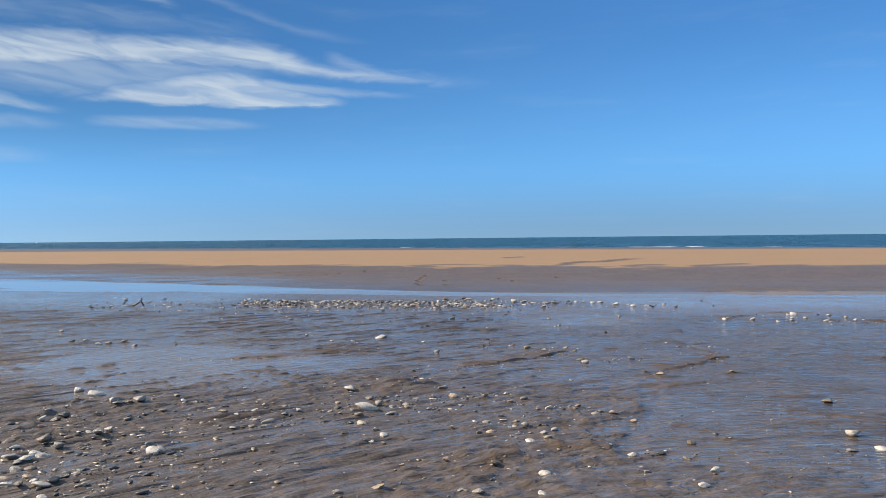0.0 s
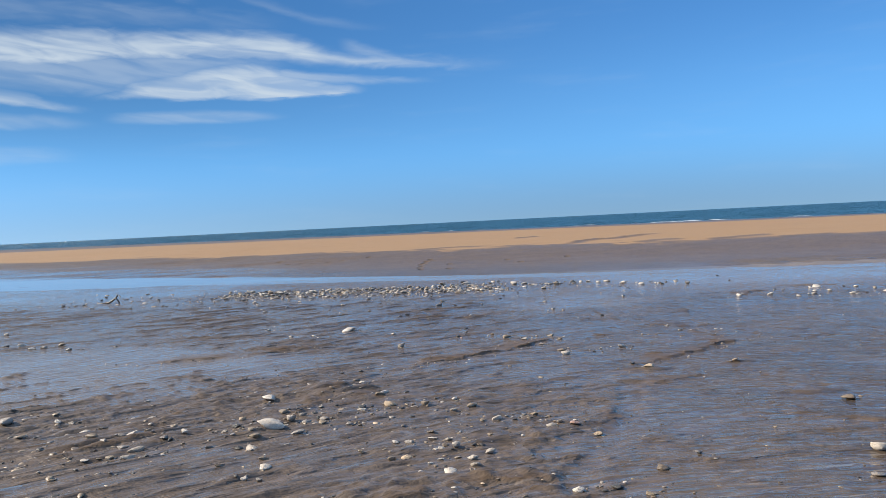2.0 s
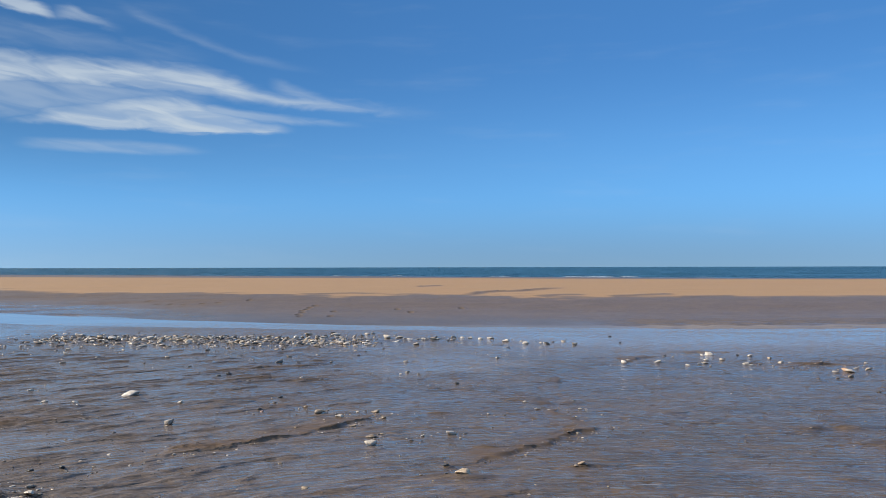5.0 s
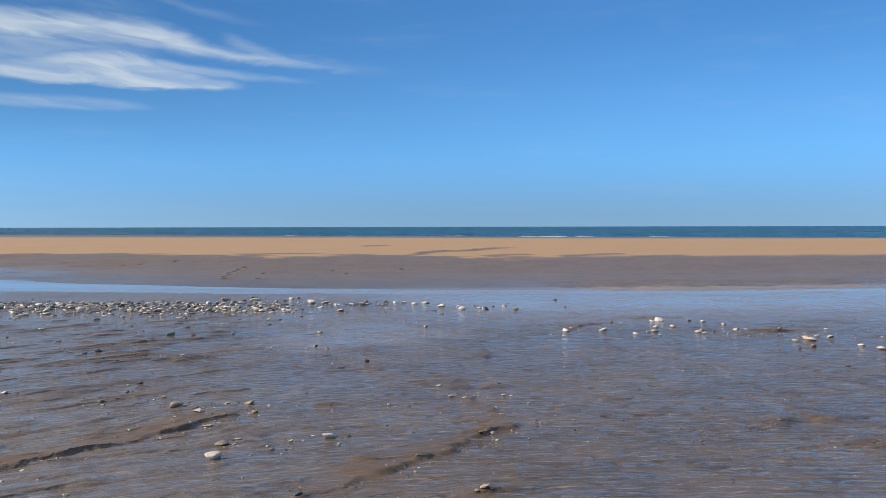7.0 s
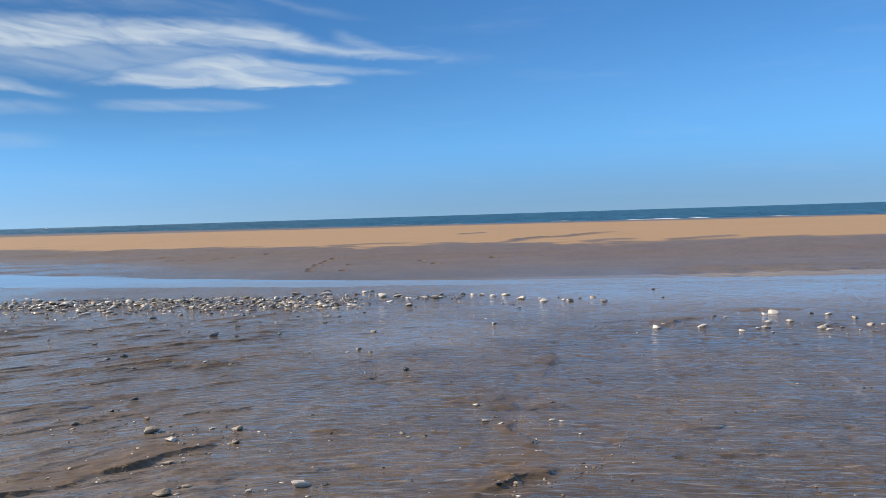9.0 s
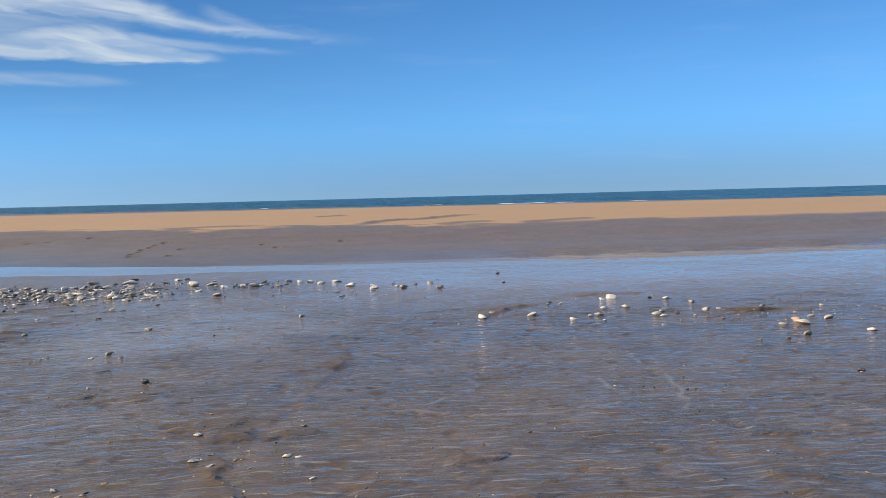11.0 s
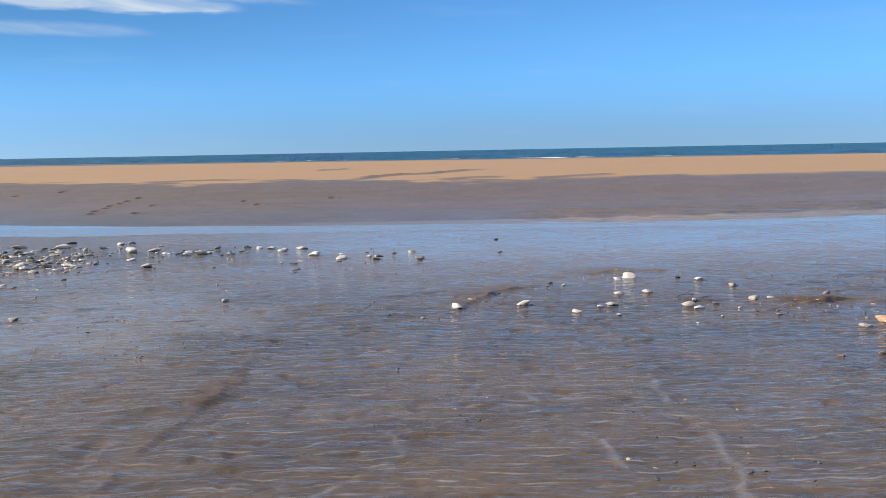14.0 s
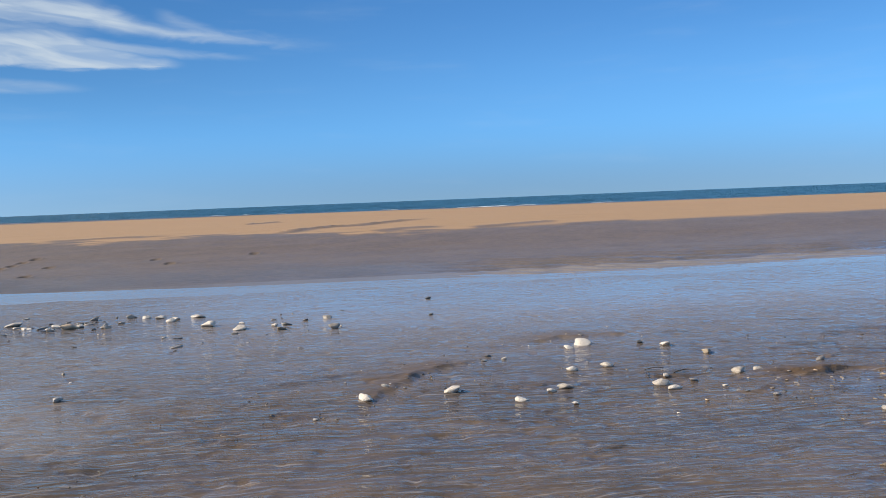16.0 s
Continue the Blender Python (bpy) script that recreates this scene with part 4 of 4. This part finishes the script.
FLAT_PATCH = [
    (2.35, 6.33, 0.05, "d"), (1.80, 6.95, 0.08, "t"), (1.48, 7.13, 0.09, "p"), (1.65, 7.19, 0.10, "r"), (1.55, 7.28, 0.05, "p"), (1.20, 7.38, 0.05, "d"),
    (1.06, 7.40, 0.09, "p"), (1.28, 7.48, 0.05, "g"), (1.14, 7.49, 0.05, "g"), (1.49, 7.51, 0.05, "b"), (1.38, 7.52, 0.08, "b"), (4.09, 7.80, 0.14, "b"),
]
MIDDLE = [
    (-0.37, 9.24, 0.09, "g"), (2.80, 9.47, 0.13, "t"), (3.82, 9.74, 0.07, "t"), (-0.62, 9.78, 0.08, "d"), (2.69, 9.78, 0.07, "d"), (-0.42, 9.87, 0.06, "d"),
    (2.07, 10.64, 0.14, "p"), (2.44, 10.82, 0.06, "b"), (2.06, 11.01, 0.12, "b"), (4.04, 11.04, 0.05, "d"), (2.56, 11.04, 0.05, "p"), (4.15, 11.10, 0.06, "t"),
    (2.16, 11.12, 0.07, "t"), (2.85, 11.13, 0.13, "p"), (1.84, 11.62, 0.11, "t"), (-0.12, 11.74, 0.13, "p"), (2.16, 12.09, 0.08, "b"), (1.66, 12.15, 0.11, "p"),
    (3.38, 12.23, 0.05, "g"), (-5.19, 12.30, 0.10, "g"), (1.41, 12.41, 0.14, "b"), (4.14, 12.42, 0.06, "p"), (2.08, 12.45, 0.11, "b"), (1.86, 12.48, 0.06, "p"),
]
MIDDLE_B = [
    (0.73, 12.52, 0.05, "r"), (-4.59, 12.53, 0.08, "d"), (4.55, 12.53, 0.06, "p"), (4.02, 12.56, 0.09, "g"), (0.68, 12.65, 0.07, "d"), (-5.99, 12.65, 0.13, "p"),
    (-5.83, 12.71, 0.13, "g"), (1.21, 12.79, 0.07, "b"), (-5.62, 12.87, 0.12, "b"), (3.97, 13.05, 0.052, "p"), (3.25, 14.70, 0.09, "d"), (2.72, 15.93, 0.06, "b"), (-6.58, 12.96, 0.10, "d"), (-6.35, 12.97, 0.14, "p"),
    (0.80, 13.03, 0.06, "d"), (-0.36, 13.07, 0.09, "p"), (-1.63, 13.07, 0.10, "p"), (-2.03, 13.15, 0.09, "p"), (0.80, 13.49, 0.10, "d"), (-1.15, 13.72, 0.24, "p"),
    (9.29, 13.83, 0.07, "d"),
]
BANK_FORE = [
    (-2.65, 14.14, 0.10, "p"), (-7.59, 14.54, 0.13, "p"), (0.11, 15.03, 0.08, "d"), (0.89, 15.18, 0.08, "p"), (1.18, 15.21, 0.07, "d"), (1.04, 15.34, 0.07, "g"),
    (-0.47, 15.62, 0.08, "d"), (-0.35, 15.80, 0.10, "d"), (2.43, 15.99, 0.06, "p"), (2.55, 16.14, 0.09, "g"), (-2.20, 17.42, 0.05, "d"), (-3.62, 17.43, 0.12, "p"),
    (0.55, 17.49, 0.08, "d"), (0.21, 17.54, 0.15, "g"), (1.15, 17.67, 0.07, "p"), (2.55, 17.77, 0.10, "g"), (4.41, 18.37, 0.07, "g"), (-2.06, 18.38, 0.11, "g"),
    (0.24, 18.58, 0.13, "b"), (-4.21, 18.93, 0.18, "p"), (1.61, 18.97, 0.08, "d"), (-7.54, 19.36, 0.10, "d"), (1.72, 19.73, 0.08, "d"), (2.89, 21.15, 0.16, "p"),
]
BANK_FORE_B = [
    (0.89, 21.20, 0.12, "p"), (6.77, 21.33, 0.17, "p"), (6.10, 21.41, 0.12, "b"), (5.60, 21.60, 0.19, "p"), (6.01, 21.75, 0.10, "p"), (5.18, 21.97, 0.18, "p"),
    (8.11, 22.01, 0.07, "d"), (6.41, 22.16, 0.08, "g"), (6.71, 22.27, 0.12, "p"), (3.85, 22.31, 0.12, "p"), (3.18, 22.31, 0.13, "p"), (3.36, 22.40, 0.22, "t"),
    (3.48, 22.53, 0.14, "p"), (1.51, 22.53, 0.11, "p"), (4.63, 22.64, 0.15, "p"), (3.96, 22.71, 0.10, "p"), (4.62, 22.88, 0.11, "p"), (2.22, 22.88, 0.19, "p"),
    (4.89, 23.00, 0.19, "p"), (2.54, 23.04, 0.24, "p"), (4.40, 23.09, 0.16, "p"), (4.20, 23.18, 0.13, "p"), (3.49, 23.25, 0.13, "g"), (3.95, 23.29, 0.16, "p"),
]
BANK_FORE_C = [
    (1.53, 23.57, 0.16, "g"), (0.06, 23.80, 0.24, "t"), (0.79, 23.82, 0.26, "p"), (8.40, 23.90, 0.12, "d"), (1.64, 24.21, 0.17, "p"), (1.79, 24.29, 0.13, "g"),
    (0.70, 24.53, 0.18, "d"),
]
RIGHT_PATCH = [
    (10.89, 15.27, 0.12, "p"), (9.36, 15.44, 0.06, "b"), (9.71, 15.46, 0.06, "b"), (10.05, 15.62, 0.12, "b"), (10.93, 15.71, 0.10, "p"), (10.47, 16.31, 0.14, "p"),
    (10.23, 16.35, 0.12, "g"), (10.51, 16.49, 0.13, "o"), (11.06, 16.65, 0.18, "t"), (10.96, 16.87, 0.11, "g"), (9.77, 16.91, 0.07, "p"), (8.26, 17.12, 0.05, "p"),
    (9.16, 17.33, 0.13, "p"), (7.91, 17.33, 0.11, "p"), (9.15, 17.48, 0.13, "p"), (9.43, 17.49, 0.08, "g"), (8.21, 17.50, 0.08, "p"), (8.35, 17.58, 0.12, "p"),
    (9.94, 17.63, 0.11, "p"), (10.12, 17.65, 0.07, "p"), (6.78, 17.68, 0.11, "p"), (7.47, 17.70, 0.14, "p"), (9.30, 17.71, 0.08, "p"), (11.78, 17.78, 0.07, "p"),
]
RIGHT_PATCH_B = [
    (10.93, 17.89, 0.08, "g"), (6.97, 18.02, 0.07, "p"), (8.66, 18.16, 0.10, "p"), (9.00, 18.20, 0.13, "p"), (10.15, 18.48, 0.10, "b"), (8.02, 18.81, 0.08, "p"),
    (8.23, 18.84, 0.06, "p"), (9.97, 18.96, 0.12, "p"), (8.11, 19.00, 0.07, "d"), (9.78, 19.16, 0.08, "d"), (9.01, 19.18, 0.11, "p"), (9.23, 19.32, 0.20, "p"),
]
rnd = random.Random(21)
for patch in (SHINGLE_NEAR, SHINGLE_NEAR_B, FLAT_NEAR, RILL_PATCH, RILL_PATCH_B, RILL_PATCH_C, RILL_PATCH_D, FLAT_PATCH, MIDDLE, MIDDLE_B, BANK_FORE, BANK_FORE_B, BANK_FORE_C, RIGHT_PATCH, RIGHT_PATCH_B):
    for x, y, wide, tone in patch:
        stone(x, y, wide * (1.15 if y > 15 else 1.0), tone, "stones on the wet flat", rnd)

def scatter(name, label, places, tone_mats, seed, shares=(20, 22, 34, 10, 18)):
    """Many small stones as one mesh."""
    rnd = random.Random(seed)
    shapes = []
    for k in range(9):
        bm = stone_shape(300 + k, rnd.uniform(0.36, 0.55), rnd.uniform(0.5, 0.85), rnd.uniform(0.2, 0.9), 2)
        bm.verts.index_update()
        shapes.append((np.array([v.co[:] for v in bm.verts]), np.array([[v.index for v in f.verts] for f in bm.faces])))
        bm.free()
    verts, faces, mats, count = [], [], [], 0
    xs, ys = np.array([p[0] for p in places]), np.array([p[1] for p in places])
    zs = surfaces(xs, ys)
    for (x, y, wide), z in zip(places, zs):
        co, tri = shapes[rnd.randrange(9)]
        a = rnd.uniform(0, 6.28)
        turn = np.array([[math.cos(a), -math.sin(a), 0], [math.sin(a), math.cos(a), 0], [0, 0, 1]])
        co = (co * (wide, wide, wide * rnd.uniform(0.34, 0.58))) @ turn.T + (x, y, z - 0.12 * wide)
        verts.append(co)
        faces.append(tri + count)
        count += len(co)
        mats += [rnd.choices(range(len(tone_mats)), shares[: len(tone_mats)])[0]] * len(tri)
    mesh = bpy.data.meshes.new(name)
    mesh.from_pydata(np.concatenate(verts).tolist(), [], np.concatenate(faces).tolist())
    for m in tone_mats:
        mesh.materials.append(m)
    mesh.polygons.foreach_set("material_index", np.array(mats, dtype=np.int32))
    mesh.polygons.foreach_set("use_smooth", np.ones(len(mats), dtype=bool))
    mesh.update()
    return tagged(new(name, mesh), label, "pebbles", kind="stuff")


MIXED = [STONES[k] for k in "pgbtd"]
rnd = random.Random(31)
near_bits = []
for cx, cy, sx, sy, many, lo, hi in (
    (-2.9, 5.6, 0.6, 0.6, 190, 0.025, 0.105), (-3.0, 6.9, 0.7, 0.6, 110, 0.025, 0.10), (-2.2, 5.0, 0.7, 0.5, 120, 0.020, 0.08), (-1.7, 4.9, 0.8, 0.5, 120, 0.014, 0.06), (-2.4, 7.0, 1.0, 0.7, 120, 0.012, 0.05), (-0.5, 8.0, 0.8, 0.5, 130, 0.012, 0.055),
    (-0.3, 7.9, 0.5, 0.25, 90, 0.02, 0.07), (0.9, 6.9, 0.5, 0.35, 80, 0.012, 0.045), (1.0, 5.2, 0.7, 0.5, 60, 0.010, 0.04), (-0.3, 9.4, 0.9, 0.8, 90, 0.012, 0.05),
    (1.7, 12.0, 0.6, 0.5, 70, 0.012, 0.04), (4.2, 11.6, 0.6, 0.6, 50, 0.010, 0.035), (3.0, 8.8, 1.6, 1.4, 70, 0.012, 0.035),
    (0.5, 14.5, 3.5, 2.6, 36, 0.02, 0.06), (8.6, 18.6, 1.7, 0.9, 45, 0.015, 0.04), (10.6, 17.0, 0.8, 0.5, 60, 0.015, 0.05),
    (6.0, 13.0, 3.0, 2.5, 30, 0.012, 0.03), (-4.5, 12.5, 2.5, 2.5, 40, 0.015, 0.06), (2.5, 6.0, 1.0, 0.8, 60, 0.012, 0.04),
):
    near_bits += [(rnd.gauss(cx, sx), rnd.gauss(cy, sy), rnd.uniform(lo, hi) * rnd.uniform(0.6, 1.2)) for _ in range(many)]
for patch in (SHINGLE_NEAR, SHINGLE_NEAR_B, FLAT_NEAR, RILL_PATCH, RILL_PATCH_B, RILL_PATCH_C, RILL_PATCH_D, FLAT_PATCH, MIDDLE, MIDDLE_B, BANK_FORE, BANK_FORE_B, BANK_FORE_C, RIGHT_PATCH, RIGHT_PATCH_B):
    for x, y, wide, tone in patch:
        if y < 15:
            # grit and pebbles washed up against each stone
            near_bits += [(x + rnd.gauss(0.03, 0.09), y + rnd.gauss(0, 0.08), rnd.uniform(0.012, 0.048)) for _ in range(rnd.randint(1, 6))]
for pts, high, wide in RILLS:
    for (x0, y0), (x1, y1) in zip(pts, pts[1:]):
        if high > 0.0125:
            near_bits += [(x0 + u * (x1 - x0) + rnd.gauss(0.05, 0.09), y0 + u * (y1 - y0) + rnd.gauss(-0.05, 0.09), rnd.uniform(0.010, 0.042)) for u in (rnd.random() for _ in range(int(16 * math.hypot(x1 - x0, y1 - y0)) + 2))]
scatter("pebbles_flat", "loose small pebbles and shell bits strewn on wet sand", near_bits, MIXED, 41, (8, 16, 40, 6, 36))
bank_bits = [(rnd.uniform(-6.2, 2.0), min(23.7, rnd.gauss(21.9, 0.75)), min(0.20, 0.05 + rnd.expovariate(23))) for _ in range(900)]
bank_bits += [(rnd.uniform(-5.8, 0.5), min(23.2, rnd.gauss(21.8, 0.6)), min(0.20, 0.05 + rnd.expovariate(24))) for _ in range(300)]
bank_bits += [(rnd.uniform(-10.0, 7.0), min(24.3, rnd.gauss(22.0, 1.1)), min(0.17, 0.035 + rnd.expovariate(36))) for _ in range(200)]
bank_bits += [(rnd.gauss(-2.0, 2.6), rnd.gauss(19.8, 1.2), min(0.15, 0.03 + rnd.expovariate(40))) for _ in range(90)]
cobbles = [(rnd.uniform(-5.9, 1.6), min(23.6, rnd.gauss(22.1, 0.6)), rnd.uniform(0.09, 0.19), rnd.choices("pgbtd", (34, 20, 16, 14, 18))[0]) for _ in range(170)]
bank_bits += [(rnd.gauss(3.2, 0.30), rnd.gauss(22.8, 0.22), rnd.uniform(0.05, 0.17)) for _ in range(34)]
bank_bits += [(rnd.uniform(-11.0, -5.5), rnd.uniform(19.5, 24.2), rnd.uniform(0.05, 0.15)) for _ in range(60)]
lumps = []
while len(lumps) < 1000:
    x, y = rnd.uniform(-5, 12.5), rnd.uniform(2.8, 19)
    if vnoise(np.array([x * 0.8]), np.array([y * 1.1]), 61)[0] > rnd.uniform(0.6, 0.85):
        lumps.append((x, y, rnd.uniform(0.010, 0.036)))
scatter("sand_casts", "small brown lumps of sand and grit on the wet flat", lumps, [STONES["b"], STONES["d"]], 43, (25, 75))
scatter("pebbles_bank", "mixed pale cobbles and shingle heaped in a low bank", bank_bits, MIXED, 42, (26, 18, 20, 12, 34))

for x, y, wide, tone in cobbles:
    stone(x, y, wide, tone, "cobbles of the shingle bank", rnd, 1.1, kind="cobble")

# ---------------------------------------------------------------- driftwood
branch = tagged(new("driftwood_branch"), "dark wet forked driftwood branch lying by the stream", "driftwood")
branch.matrix_world = pose(-8.75, 21.0, surface(-8.75, 21.0) - 0.01, 0, 0, 0)
bm = bmesh.new()
tube(bm, [(-0.46, 0.02, 0.015), (-0.30, 0.01, 0.02), (-0.14, 0, 0.03), (-0.04, -0.01, 0.08), (0.04, 0, 0.14), (0.10, 0.01, 0.21)], [0.010, 0.014, 0.022, 0.026, 0.024, 0.016])
part("stem", bm, WOOD, branch)
bm = bmesh.new()
tube(bm, [(0.05, 0, 0.15), (0.09, -0.01, 0.12), (0.13, -0.02, 0.06), (0.16, -0.02, 0.0)], [0.020, 0.021, 0.018, 0.013])
part("fork", bm, WOOD, branch)
bm = bmesh.new()
tube(bm, [(0.095, 0.01, 0.20), (0.085, 0.01, 0.235), (0.08, 0.01, 0.26)], [0.015, 0.011, 0.007])
part("twig", bm, WOOD, branch)

rnd = random.Random(45)
for x, y, spin in ((9.47, 17.77, 10), (9.17, 17.79, 75), (9.32, 17.95, -20)):
    twig = bmesh.new()
    tube(twig, [(-0.09, 0, 0.0), (-0.03, 0.01, 0.014), (0.03, 0, 0.024), (0.09, -0.01, 0.02)], [0.003, 0.005, 0.004, 0.002], 6)
    stick = part("twig", twig, WOOD)
    stick.matrix_world = pose(x, y, surface(x, y), 0, 0, spin)
    tagged(stick, "thin dark wet twig caught among stones", "twig", "twigs among the stones")

# ---------------------------------------------------------------- breaking waves along the far shore
rnd = random.Random(51)
for x, out, long in ((-34, 10, 4), (-8, 6, 4), (-2, 8, 3), (4, 9, 3), (24, 7, 4), (28.5, 5, 5), (32, 8, 2.5), (35.5, 5, 3.5), (39.5, 6, 5), (45, 8, 3), (56, 8, 4)):
    bm = bmesh.new()
    rows = []
    for k in range(25):
        u = k / 24
        px = (u - 0.5) * long
        h = 0.065 * math.sin(math.pi * u) ** 0.6 * (0.6 + 0.5 * noise.noise(Vector((px * 0.7, x, 0)))) + 0.01
        py = -0.5 * px + 0.9 * noise.noise(Vector((px * 0.25, x, 7)))
        rows.append([bm.verts.new((px, py + dy * (0.3 + h), h * dz)) for dy, dz in ((-2.2, -0.2), (-1.0, 0.25), (-0.4, 0.85), (0.0, 1.0), (0.7, 0.6), (2.0, -0.2))])
    for a, b in zip(rows, rows[1:]):
        for k in range(5):
            bm.faces.new((a[k], b[k], b[k + 1], a[k + 1])).smooth = True
    wave = part("breaking_wave", bm, FOAM)
    wave.matrix_world = pose(x, 150 - 0.6 * x + out, -0.5)
    tagged(wave, "small white foaming breaker near the shore", "wave", "breakers along the shore")

# ---------------------------------------------------------------- a boat far out
boat = tagged(new("motor_boat"), "small white motor boat far out at sea", "boat")
boat.matrix_world = pose(-727, 1312, -0.5, 0, 0, -37)
bm = bmesh.new()
for z, w, l0, l1 in ((-0.3, 0.7, -2.8, 2.2), (0.3, 1.1, -3.0, 3.0), (1.2, 1.3, -3.1, 3.9)):
    for px, py in ((l0, -w), (1.2, -w), (l1, 0), (1.2, w), (l0, w)):
        bm.verts.new((px, py, z))
bm.verts.ensure_lookup_table()
for a in (0, 5):
    for k in range(5):
        j = (k + 1) % 5
        bm.faces.new([bm.verts[i] for i in (a + k, a + j, a + 5 + j, a + 5 + k)])
bm.faces.new([bm.verts[i] for i in range(10, 15)])
part("hull", bm, HULL, boat)
bm = bmesh.new()
bmesh.ops.create_cube(bm, size=1, matrix=Matrix.Translation((-0.3, 0, 1.9)) @ Matrix.Diagonal((2.4, 1.7, 1.5, 1)))
bmesh.ops.bevel(bm, geom=bm.edges[:], offset=0.15, segments=2, affect="EDGES")
part("cabin", bm, HULL, boat)
bm = bmesh.new()
bmesh.ops.create_cube(bm, size=1, matrix=Matrix.Translation((0.95, 0, 2.15)) @ Matrix.Diagonal((0.1, 1.3, 0.6, 1)))
part("windscreen", bm, GLASS_DARK, boat)
